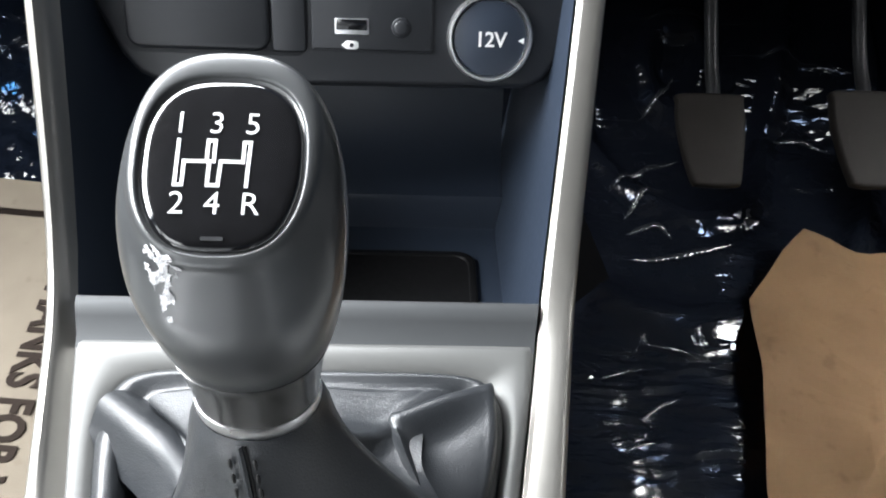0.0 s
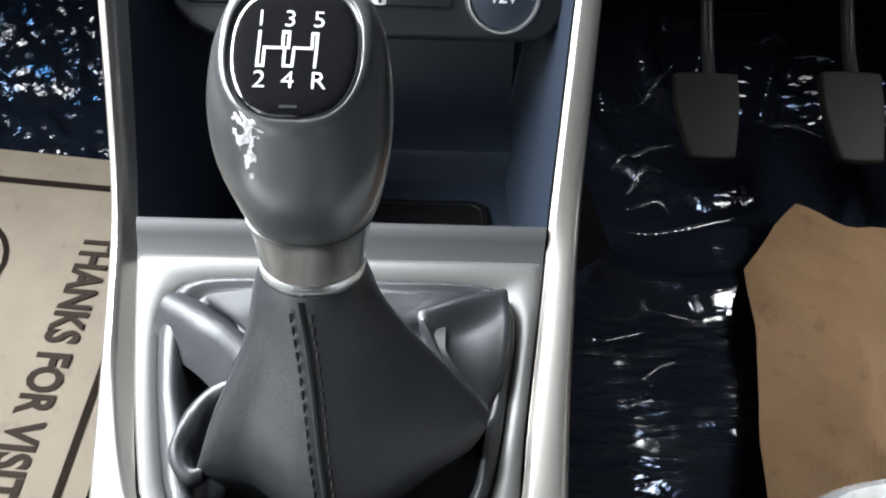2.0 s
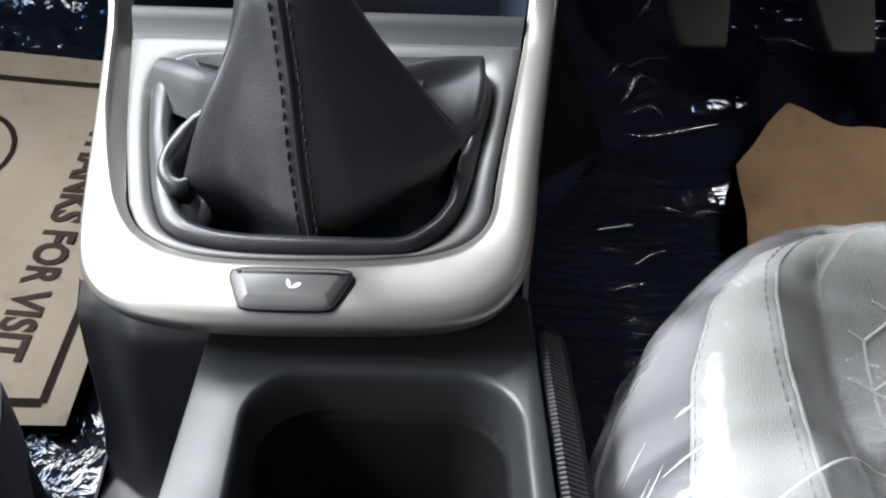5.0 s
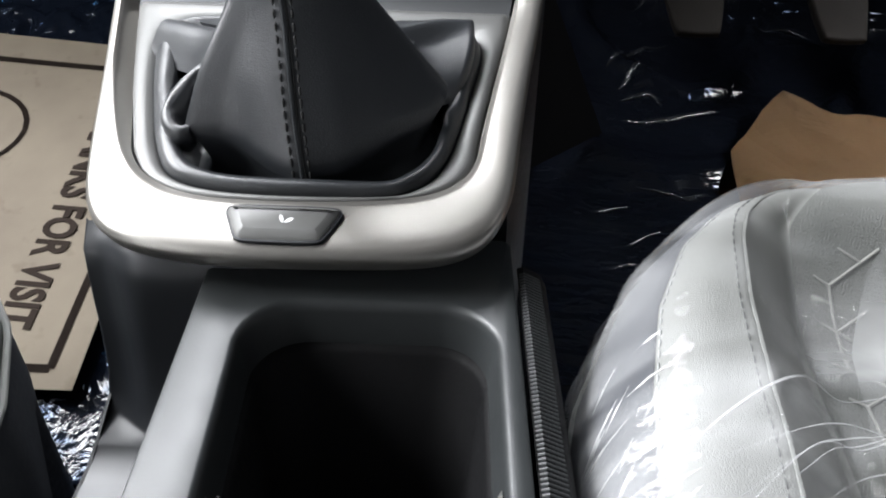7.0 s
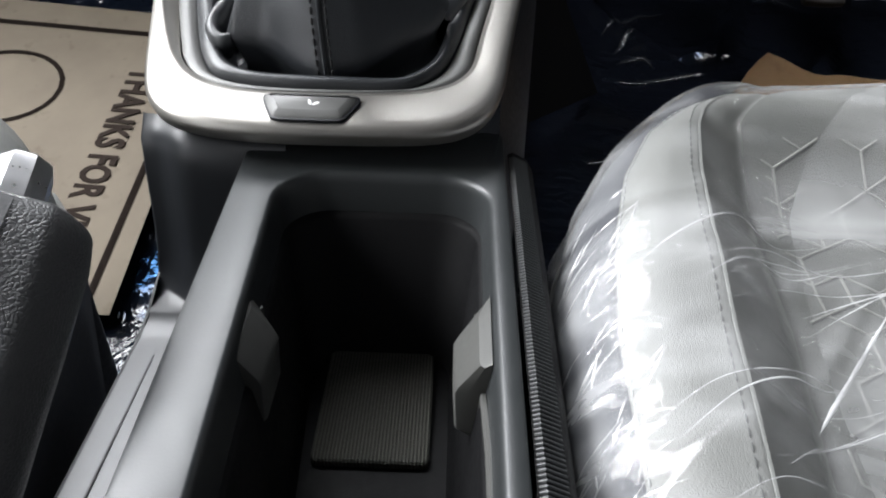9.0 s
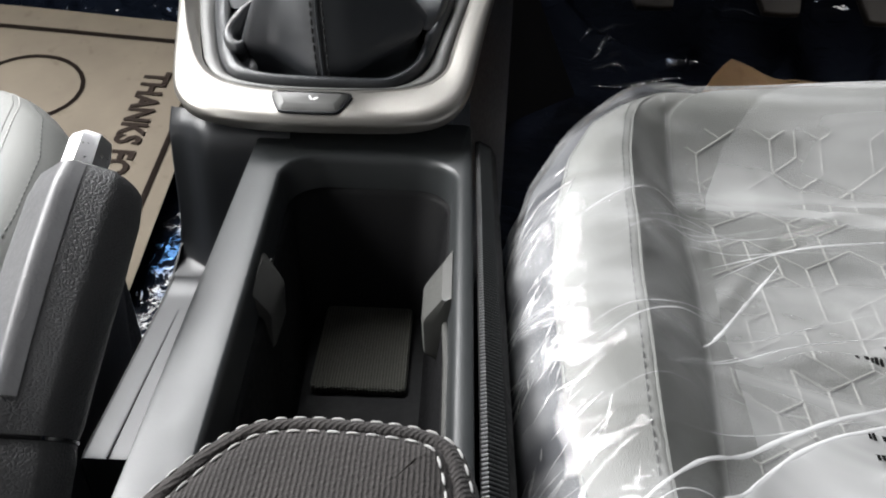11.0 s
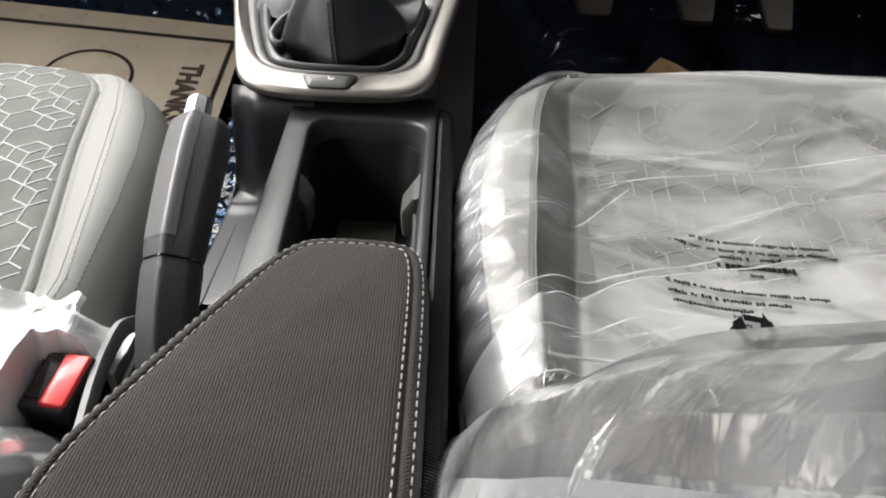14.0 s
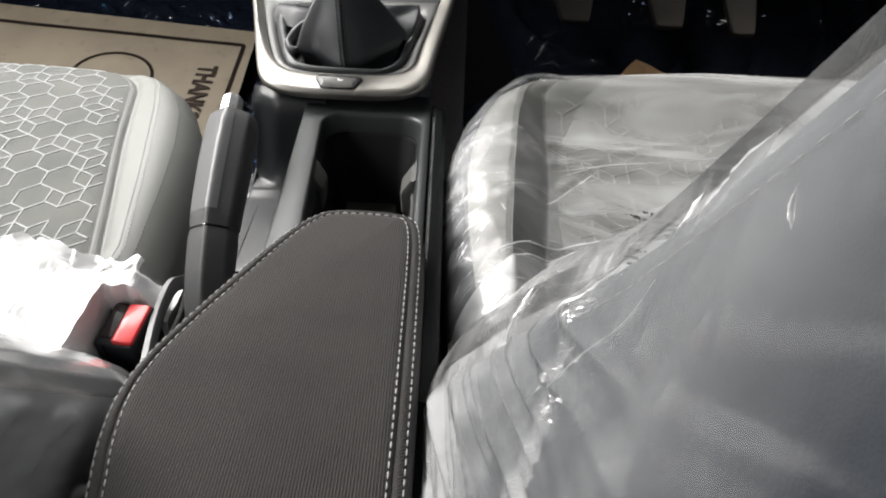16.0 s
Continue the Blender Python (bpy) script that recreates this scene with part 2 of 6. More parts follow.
def film(name, haze, tint, rough, gloss, base=0.03, crease=0.25, low=0.5, high=1.6, fine=20, broad=7, stretch=(1.0, 2.6, 1.6), turn=0.5, crinkle=0.0, cell=90):
    """Thin clear polythene: see-through, with gloss, a milky haze in streaks, and sharp crinkles in places."""
    m, t, p = nodes_of(name)
    t.nodes.remove(p)
    out = t.nodes["Material Output"]
    v = coords(t, stretch, turn)
    clear = t.nodes.new("ShaderNodeBsdfTransparent")
    clear.inputs[0].default_value = (*tint, 1)
    milk = t.nodes.new("ShaderNodeBsdfDiffuse")
    milk.inputs[0].default_value = (0.88, 0.885, 0.89, 1)
    shine = t.nodes.new("ShaderNodeBsdfGlossy")
    shine.inputs["Roughness"].default_value = rough
    n1 = tex(t, "Noise", fine, v, Detail=4.0, Distortion=0.6)
    n2 = tex(t, "Noise", broad, v, Detail=2.0, Distortion=1.0)
    b1 = t.nodes.new("ShaderNodeBump")
    b1.inputs["Strength"].default_value, b1.inputs["Distance"].default_value = crease, 0.12 / fine
    t.links.new(n1.outputs[0], b1.inputs["Height"])
    b2 = t.nodes.new("ShaderNodeBump")
    b2.inputs["Strength"].default_value, b2.inputs["Distance"].default_value = crease, 0.09 / broad
    t.links.new(n2.outputs[0], b2.inputs["Height"])
    t.links.new(b1.outputs[0], b2.inputs["Normal"])
    last = b2
    if crinkle > 0:
        c1 = tex(t, "Voronoi", cell, v, feature="F1", Randomness=1.0)
        where = ramp(t, n2.outputs[0], 0.50, 0.66, 0.0, 1.0)
        mul = t.nodes.new("ShaderNodeMath")
        mul.operation = "MULTIPLY"
        t.links.new(c1.outputs["Distance"], mul.inputs[0])
        t.links.new(where, mul.inputs[1])
        b3 = t.nodes.new("ShaderNodeBump")
        b3.inputs["Strength"].default_value, b3.inputs["Distance"].default_value = crinkle, 0.25 / cell
        t.links.new(mul.outputs[0], b3.inputs["Height"])
        t.links.new(b2.outputs[0], b3.inputs["Normal"])
        last = b3
    t.links.new(last.outputs[0], shine.inputs["Normal"])
    lw = t.nodes.new("ShaderNodeLayerWeight")
    lw.inputs[0].default_value = gloss
    t.links.new(last.outputs[0], lw.inputs["Normal"])
    m1 = t.nodes.new("ShaderNodeMixShader")
    t.links.new(ramp(t, n2.outputs[0], 0.36, 0.68, haze * low, haze * high), m1.inputs[0])
    t.links.new(clear.outputs[0], m1.inputs[1])
    t.links.new(milk.outputs[0], m1.inputs[2])
    m2 = t.nodes.new("ShaderNodeMixShader")
    t.links.new(ramp(t, lw.outputs["Fresnel"], 0.0, 1.0, base, 0.62), m2.inputs[0])
    t.links.new(m1.outputs[0], m2.inputs[1])
    t.links.new(shine.outputs[0], m2.inputs[2])
    t.links.new(m2.outputs[0], out.inputs[0])
    return m


M_FILM = film("clear polythene film", 0.29, (0.98, 0.98, 0.97), 0.12, 0.10, 0.028, 0.12, 0.40, 1.5, fine=34, broad=9, stretch=(1.0, 3.4, 1.6), crinkle=0.6, cell=110)
M_FILM_BOLSTER = film("clear polythene film over the bolster", 0.14, (0.97, 0.97, 0.965), 0.10, 0.10, 0.028, 0.12, 0.2, 2.0, fine=34, broad=9, stretch=(1.0, 3.4, 1.6), crinkle=0.6, cell=110)
M_FILM_FLAP = film("doubled polythene film", 0.46, (0.96, 0.96, 0.955), 0.16, 0.25, 0.05, 0.12, 0.55, 1.5, fine=26, broad=10, crinkle=0.4, cell=80)
M_FILM_BACK = film("smooth polythene film over the backrest flank", 0.070, (0.96, 0.97, 0.98), 0.17, 0.20, 0.03, 0.14, 0.12, 2.8, fine=12, broad=9, stretch=(1.0, 1.8, 0.40), turn=0.0, crinkle=0.25, cell=60)
M_FILM_PLEAT = film("milky gathered polythene film", 0.25, (0.95, 0.96, 0.97), 0.17, 0.22, 0.03, 0.12, 0.45, 1.6, fine=16, broad=12, stretch=(1.0, 1.6, 0.5), turn=0.0)
M_FILM_FRONT = film("smooth polythene film over the backrest front", 0.10, (0.95, 0.96, 0.97), 0.15, 0.22, 0.03, 0.08, 0.2, 1.7, fine=7, broad=3.2, stretch=(0.7, 1.2, 1.6), turn=0.35, crinkle=0.22, cell=45)
M_FILM_EDGE = film("doubled milky film along the backrest edge", 0.25, (0.95, 0.96, 0.96), 0.14, 0.30, 0.06, 0.18, 0.3, 1.7, fine=24, broad=9, stretch=(1.0, 1.2, 2.4), turn=0.4, crinkle=0.25, cell=50)
M_FILM_REAR = film("hazy polythene film over the passenger backrest", 0.36, (0.95, 0.96, 0.96), 0.20, 0.22, 0.03, 0.08, 0.4, 1.6, fine=8, broad=4, stretch=(1.0, 1.2, 0.6), turn=0.2)
# Extra milk in these two paints the highlights of folded film.
M_FOLD_GLINT = film("folded polythene with painted highlight", 0.50, (0.95, 0.95, 0.95), 0.16, 0.35, 0.12, 0.05)
M_CREASE_GLINT = film("sharp polythene crease with painted glint", 0.40, (0.95, 0.95, 0.95), 0.12, 0.40, 0.26, 0.05)


def white_bag():
    m, t, p = nodes_of("white polythene bag")
    v = coords(t)
    b = tex(t, "Noise", 60, v, Detail=4.0, Distortion=1.0)
    p.inputs["Base Color"].default_value = (0.93, 0.93, 0.93, 1)
    p.inputs["Roughness"].default_value = 0.35
    p.inputs["Subsurface Weight"].default_value = 0.25
    p.inputs["Subsurface Radius"].default_value = (0.01, 0.01, 0.01)
    bump(t, p, b.outputs[0], 0.5, 0.004)
    return m


M_BAG = white_bag()

# ---- mesh helpers ----


def part(name, bm, material, parent=None, label="", sharp=40):
    """Links a bmesh as one mesh object under a thing or a part."""
    bmesh.ops.recalc_face_normals(bm, faces=bm.faces)
    me = bpy.data.meshes.new(name)
    bm.to_mesh(me)
    bm.free()
    me.materials.append(material)
    if sharp:
        me.polygons.foreach_set("use_smooth", [True] * len(me.polygons))
        me.set_sharp_from_angle(angle=radians(sharp))
    ob = new(name, me)
    if parent is not None:
        ob.parent = parent
    if label:
        tagged(ob, label)
    return ob


def thing(name, label, category, group="", kind="", at=(0, 0, 0)):
    ob = new(name)
    ob.empty_display_size = 0.02
    return tagged(ob, label, category, group, kind)


def add_loft(bm, rings, closed=True, cap0=False, cap1=False):
    """Joins equal rings of points by quads."""
    made = [[bm.verts.new(p) for p in r] for r in rings]
    n = len(made[0])
    for a, b in zip(made, made[1:]):
        for i in range(n if closed else n - 1):
            j = (i + 1) % n
            bm.faces.new((a[i], a[j], b[j], b[i]))
    if cap0:
        bm.faces.new(made[0][::-1])
    if cap1:
        bm.faces.new(made[-1])
    return made


def loft(rings, closed=True, cap0=False, cap1=False):
    bm = bmesh.new()
    add_loft(bm, rings, closed, cap0, cap1)
    return bm


def sheet(f, nu, nv, thick=0.0):
    """A grid surface f(u, v), u and v from 0 to 1, with a thickness below it."""
    bm = bmesh.new()
    add_loft(bm, [[f(i / nu, j / nv) for i in range(nu + 1)] for j in range(nv + 1)], closed=False)
    if thick:
        bmesh.ops.recalc_face_normals(bm, faces=bm.faces)
        bmesh.ops.solidify(bm, geom=bm.faces[:], thickness=thick)
    return bm


def spline(pts, n, closed=False):
    """A smooth line through the points (Catmull-Rom), n points to a span."""
    P = [np.array(p, float) for p in pts]
    out = []
    m = len(P)
    for i in range(m if closed else m - 1):
        p1, p2 = P[i], P[(i + 1) % m]
        p0 = P[(i - 1) % m] if closed or i > 0 else 2 * p1 - p2
        p3 = P[(i + 2) % m] if closed or i + 2 < m else 2 * p2 - p1
        for k in range(n):
            t = k / n
            out.append(0.5 * (2 * p1 + (p2 - p0) * t + (2 * p0 - 5 * p1 + 4 * p2 - p3) * t * t + (3 * p1 - p0 - 3 * p2 + p3) * t ** 3))
    if not closed:
        out.append(P[-1])
    return out


def even(pts, n, closed=False):
    """n points at even steps along a line."""
    P = [np.array(p, float) for p in pts]
    if closed:
        P.append(P[0])
    d = np.r_[0, np.cumsum([np.linalg.norm(b - a) for a, b in zip(P, P[1:])])]
    s = np.linspace(0, d[-1], n + 1 if closed else n)[:n]
    A = np.array(P)
    return [np.array([np.interp(q, d, A[:, k]) for k in range(A.shape[1])]) for q in s]


def inset(pts, d):
    """A closed flat outline (x, y) moved inwards by d."""
    P = np.array(pts)[:, :2]
    t = np.roll(P, -1, 0) - np.roll(P, 1, 0)
    t /= np.linalg.norm(t, axis=1)[:, None] + 1e-12
    area = 0.5 * np.sum(P[:, 0] * np.roll(P[:, 1], -1) - np.roll(P[:, 0], -1) * P[:, 1])
    n = np.stack([-t[:, 1], t[:, 0]], 1) * (1 if area > 0 else -1)
    return P + n * d


def tube(path, r, n=8, cap=True, flat=1.0, up=(0, 0, 1)):
    """A round bar along a path; r may be a number or one for each point."""
    P = [np.array(p, float) for p in path]
    rings = []
    for i, p in enumerate(P):
        t = P[min(i + 1, len(P) - 1)] - P[max(i - 1, 0)]
        t /= np.linalg.norm(t) + 1e-12
        a = np.cross(t, up)
        if np.linalg.norm(a) < 1e-6:
            a = np.cross(t, (0, 1, 0))
        a /= np.linalg.norm(a)
        b = np.cross(a, t)
        q = r[i] if isinstance(r, (list, tuple, np.ndarray)) else r
        rings.append([p + a * q * math.cos(2 * math.pi * k / n) + b * q * flat * math.sin(2 * math.pi * k / n) for k in range(n)])
    return loft(rings, True, cap, cap)


def join_into(bm, other):
    me = bpy.data.meshes.new("tmp")
    other.to_mesh(me)
    other.free()
    bm.from_mesh(me)
    bpy.data.meshes.remove(me)


def box(x0, x1, y0, y1, z0, z1, bevel=0.0, seg=2):
    bm = bmesh.new()
    bmesh.ops.create_cube(bm, size=1.0)
    for v in bm.verts:
        v.co = Vector(((x0 + x1) / 2 + v.co.x * (x1 - x0), (y0 + y1) / 2 + v.co.y * (y1 - y0), (z0 + z1) / 2 + v.co.z * (z1 - z0)))
    if bevel:
        bmesh.ops.bevel(bm, geom=bm.edges[:], offset=bevel, segments=seg, profile=0.5, affect="EDGES")
    return bm


def stitches(lines, length, gap, r, lift=0.0):
    """Short threads along lines of points."""
    bm = bmesh.new()
    for line in lines:
        P = [np.array(p, float) for p in line]
        d = np.r_[0, np.cumsum([np.linalg.norm(b - a) for a, b in zip(P, P[1:])])]
        A = np.array(P)
        s = 0.0
        while s + length < d[-1]:
            pts = [np.array([np.interp(s + length * k / 4, d, A[:, c]) for c in range(3)]) for k in range(5)]
            for k in range(5):
                pts[k][2] += lift - (0.6 * r if k in (0, 4) else 0)
            join_into(bm, tube(pts, [r * 0.45, r, r * 1.05, r, r * 0.45], 6))
            s += length + gap
    return bm


def lettering(body, size, m, depth=0.0002, spacing=1.0, bold=0.0):
    """Words in the built-in typeface as a bmesh, laid by the matrix m (x along the line, y up the letters)."""
    cu = bpy.data.curves.new("words", "FONT")
    cu.body, cu.size, cu.extrude, cu.align_x, cu.align_y, cu.space_character, cu.offset = body, size, depth, "CENTER", "CENTER", spacing, bold
    cu.resolution_u = 3
    ob = bpy.data.objects.new("words", cu)
    scene.collection.objects.link(ob)
    bpy.context.view_layer.update()
    me = bpy.data.meshes.new_from_object(ob.evaluated_get(bpy.context.evaluated_depsgraph_get()))
    bpy.data.objects.remove(ob)
    bpy.data.curves.remove(cu)
    me.transform(m)
    bm = bmesh.new()
    bm.from_mesh(me)
    bpy.data.meshes.remove(me)
    return bm


def axes(o, x, y):
    """A matrix with origin o, x and y along the given ways."""
    x = Vector(x).normalized()
    z = x.cross(Vector(y)).normalized()
    y = z.cross(x)
    return Matrix(((x.x, y.x, z.x, o[0]), (x.y, y.y, z.y, o[1]), (x.z, y.z, z.z, o[2]), (0, 0, 0, 1)))


def smooth(a, b, x):
    t = min(1.0, max(0.0, (x - a) / (b - a)))
    return t * t * (3 - 2 * t)


def table(x, keys):
    return float(np.interp(x, [k[0] for k in keys], [k[1] for k in keys]))


def ridge(x, y, seed, scale):
    """Sharp crumples, 0 to 1."""
    return 1 - abs(noise.noise((x * scale, y * scale, seed))) * 2

# ---- cabin shell ----


def floor_z(y):
    """The footwell floor: level at the back, rising forwards, then the toe board."""
    return table(y, ((-1.4, -0.065), (0.08, -0.065), (0.56, 0.095), (0.70, 0.22), (0.86, 0.40)))


def shell_part(name, bm, mat, label=""):
    return tagged(part(name, bm, mat, None, label, sharp=30), label, kind="structure")


shell_part("floor", sheet(lambda u, v: (-0.85 + 1.7 * u, -1.4 + 2.26 * v, floor_z(-1.4 + 2.26 * v) - 0.040), 20, 120), M_CARPET, "dark carpeted car floor rising to the toe board")
# Unseen roof lining, coloured dark to cut the light bounced into the cabin.
shell_part("roof", sheet(lambda u, v: (-0.85 + 1.7 * u, -1.4 + 1.75 * v, 1.10 + 0.05 * math.sin(math.pi * u) - 0.04 * v * v), 16, 16, 0.03), M_LINER, "unseen cloth headliner, darkened to cut bounced light")
for side, word in ((-1, "passenger"), (1, "driver")):
    x = 0.86 * side
    bm = box(min(x, x + 0.05 * side), max(x, x + 0.05 * side), -1.4, 0.86, -0.06, 0.60, 0.012)
    join_into(bm, box(min(x, x + 0.05 * side), max(x, x + 0.05 * side), -1.4, 0.42, 1.02, 1.14, 0.01))
    for y in (-1.40, -0.62):
        join_into(bm, box(min(x, x + 0.05 * side), max(x, x + 0.05 * side), y, y + 0.09, 0.60, 1.02))
    shell_part("wall_" + word, bm, M_DOORTRIM, "dark door trim under the side window")
shell_part("wall_rear", box(-0.86, 0.86, -1.45, -1.40, -0.06, 0.75), M_DOORTRIM, "dark rear seat back panel")
shell_part("wall_front", box(-0.86, 0.86, 0.86, 0.92, -0.06, 0.62), M_PLASTIC_DARK, "dark firewall behind the dashboard")


# ---- dashboard ----
dash = thing("dashboard", "dark grey moulded dashboard over the footwells", "dashboard", kind="structure")
prof_d = [(0.86, 0.30), (0.66, 0.31), (0.47, 0.36), (0.38, 0.42), (0.40, 0.52), (0.50, 0.58), (0.86, 0.60)]
for name, x0, x1 in (("passenger_side", -0.85, -0.135), ("driver_side", 0.135, 0.85)):
    part(name, loft([[(x, y, z) for y, z in prof_d] for x in (x0, x1)], True, True, True), M_PLASTIC_DARK, dash)
part("centre_stack", box(-0.134, 0.134, 0.34, 0.86, 0.40, 0.58, 0.02, 3), M_PLASTIC_DARK, dash)

# ---- centre console ----
console = thing("center_console", "charcoal plastic car centre console with satin silver surround", "console")


RAIL = ((-0.06, 0.2142), (0.125, 0.2538), (0.136, 0.2580), (0.150, 0.2680), (0.165, 0.2850), (0.190, 0.3250), (0.220, 0.3750), (0.26, 0.445))


def rail_z(y):
    """The height of the surround, its bend rounded over a few centimetres."""
    return sum(table(y + d, RAIL) for d in (-0.012, -0.008, -0.004, 0.0, 0.004, 0.008, 0.012)) / 7 if y < 0.245 else table(y, RAIL)


def rail_n(y):
    d = (rail_z(y + 0.006) - rail_z(y - 0.006)) / 0.012
    n = np.array((0, -d, 1.0))
    return n / np.linalg.norm(n)


OUT_L = [(-0.122, 0.25), (-0.116, 0.207), (-0.111, 0.166), (-0.107, 0.145), (-0.103, 0.125), (-0.097, 0.10), (-0.0875, 0.06), (-0.081, 0.03)]
IN_L = [(-0.110, 0.25), (-0.104, 0.207), (-0.100, 0.166), (-0.097, 0.145), (-0.0925, 0.125), (-0.0865, 0.10), (-0.076, 0.06), (-0.0665, 0.03)]
OUT_F = [(-0.0755, 0.008), (-0.0710, -0.005), (-0.0612, -0.0172), (-0.043, -0.0230), (-0.020, -0.0253), (0.007, -0.0253), (0.035, -0.0243), (0.052, -0.0220), (0.0635, -0.0153), (0.0710, -0.0035), (0.0752, 0.012)]
IN_F = [(-0.0635, 0.0225), (-0.057, 0.0125), (-0.046, 0.0055), (-0.034, 0.002), (-0.018, 0.0008), (0.004, 0.001), (0.027, 0.0025), (0.043, 0.0055), (0.054, 0.0115), (0.0605, 0.0215), (0.0625, 0.034)]
OUT_R = [(0.0778, 0.034), (0.0823, 0.066), (0.0870, 0.095), (0.0911, 0.12), (0.0951, 0.146), (0.0980, 0.167), (0.1028, 0.207), (0.1072, 0.25)]
IN_R = [(0.0650, 0.050), (0.0697, 0.076), (0.0740, 0.10), (0.0783, 0.125), (0.0818, 0.146), (0.0853, 0.167), (0.0913, 0.207), (0.0972, 0.25)]


def faired(line, passes=5):
    """The same line with small unevenness worked out, its ends kept."""
    P = np.array(line, float)
    for k in range(passes):
        P[2:-2] = (P[:-4] + 2 * P[1:-3] + 3 * P[2:-2] + 2 * P[3:-1] + P[4:]) / 9
    return list(P)


outer_line = faired(spline(OUT_L + OUT_F + OUT_R, 6))
inner_line = faired(spline(IN_L + IN_F + IN_R, 6))


def surround_profile(x, y):
    """Across the trim, from its inner to its outer edge: the passenger-side rail has a broad inward slope, the rest is flat."""
    k = smooth(-0.005, 0.085, y) * smooth(0.0, -0.06, x)
    a, d = 0.10 + 0.42 * k, 0.0016 + 0.0056 * k
    return [(0.0, -0.0130), (0.0, 0.0004 - d), (0.25 * a, 0.0004 - 0.86 * d), (0.8 * a, 0.0004 - 0.22 * d), (0.94 * a, 0.0002), (a + 0.03, 0.0007), (a + 0.08, 0.0010), (0.62, 0.0013), (0.72, 0.0013), (0.84, 0.0010), (0.905, 0.0003), (0.945, -0.0008), (0.965, -0.0020), (0.968, -0.0033), (0.955, -0.0043), (0.920, -0.0046), (0.910, -0.0080), (0.82, -0.0100)]


rings = []
for o, i in zip(outer_line, inner_line):
    ring = []
    for w, h in surround_profile(o[0], o[1]):
        p = i + (o - i) * w
        ring.append(np.array((p[0], p[1], rail_z(p[1]))) + rail_n(p[1]) * h)
    rings.append(ring)
part("silver_surround", loft(rings, closed=False), M_SILVER, console, "satin silver U-shaped trim", sharp=50)

# the side walls of the console under the surround
for name, line, shift in (("side_panel", [np.array(p) for p in outer_line[:47]] + [np.array((-0.0752, 0.007))], -0.004), ("side_panel", outer_line[-46:], 0.004)):
    part(name, loft([[(p[0] - shift * 0.7 + (shift / abs(shift)) * 0.010 * k, p[1], rail_z(p[1]) - 0.013 - k * (rail_z(p[1]) - 0.013 + 0.05)) for k in (0, 0.15, 0.4, 0.7, 1.0)] for p in line], closed=False), M_PLASTIC_DARK, console, "dark plastic lower console flank")
part("tunnel_cover", sheet(lambda u, v: (-0.105 + 0.21 * u, -0.9 + 1.7 * v, 0.06 + 0.02 * math.sin(math.pi * u) + max(0, v - 0.75) * 0.4), 12, 20, 0.01), M_CARPET, console, "carpeted transmission tunnel")
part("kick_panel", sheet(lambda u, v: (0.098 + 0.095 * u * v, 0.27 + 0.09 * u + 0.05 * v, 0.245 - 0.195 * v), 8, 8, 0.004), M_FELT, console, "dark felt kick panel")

# ring of grey trim round the boot
CX, CY = -0.005, 0.058


def polar(outline, th):
    """Distance from the boot's middle to a closed outline in the direction th."""
    d = np.array((math.cos(th), math.sin(th)))
    best = 0.02
    for a, b in zip(outline, outline[1:] + outline[:1]):
        a, b = np.array(a[:2]) - (CX, CY), np.array(b[:2]) - (CX, CY)
        e = b - a
        den = d[0] * e[1] - d[1] * e[0]
        if abs(den) < 1e-12:
            continue
        r = (a[0] * e[1] - a[1] * e[0]) / den
        s = (a[0] * d[1] - a[1] * d[0]) / den
        if -1e-6 <= s <= 1 + 1e-6 and r > 0:
            best = r
    return best


frame_out = [tuple(p) for p in spline(IN_L[4:] + IN_F + IN_R[:4], 5)]
boot_out = [tuple(p) for p in spline([(-0.0735, 0.088), (-0.0690, 0.066), (-0.0615, 0.040), (-0.0560, 0.025), (-0.049, 0.0135), (-0.037, 0.0075), (-0.013, 0.0045), (0.028, 0.0052), (0.040, 0.010), (0.049, 0.021), (0.0545, 0.038), (0.0600, 0.066), (0.0640, 0.090), (0.0620, 0.103), (0.053, 0.1105), (0.02, 0.1125), (-0.04, 0.1125), (-0.064, 0.1105), (-0.0725, 0.103)], 5, True)]
NTH = 360
TH = [2 * math.pi * k / NTH for k in range(NTH)]
R_FRAME = [max(polar(frame_out, a) - 0.0009, 0) for a in TH]
R_BOOT = [polar(boot_out, a) for a in TH]


def on_ring(k, r, h):
    x, y = CX + r * math.cos(TH[k]), CY + r * math.sin(TH[k])
    p = np.array((x, y, rail_z(min(y, 0.125)))) + rail_n(min(y, 0.11)) * h
    return p


rings = []
for w, h in ((0.0, -0.012), (0.0, -0.0030), (0.05, -0.0019), (0.25, -0.0014), (0.6, -0.0017), (0.85, -0.0030), (0.97, -0.0046), (1.0, -0.0075), (1.0, -0.014)):
    rings.append([on_ring(k, R_FRAME[k] + (R_BOOT[k] - 0.0012 - R_FRAME[k]) * w, h) for k in range(NTH)])
part("boot_ring", loft(rings), M_RING, console, "grey satin ring trim round the lever boot", sharp=55)


# ledge in front of the ring, and the open bin
def bin_x(y, side):
    return table(y, ((0.10, -0.0865), (0.125, -0.0925), (0.145, -0.097), (0.166, -0.100), (0.207, -0.104), (0.3, -0.113))) + 0.0012 if side < 0 else table(y, ((0.10, 0.0740), (0.125, 0.0783), (0.146, 0.0818), (0.167, 0.0853), (0.207, 0.0913), (0.3, 0.103))) - 0.0012


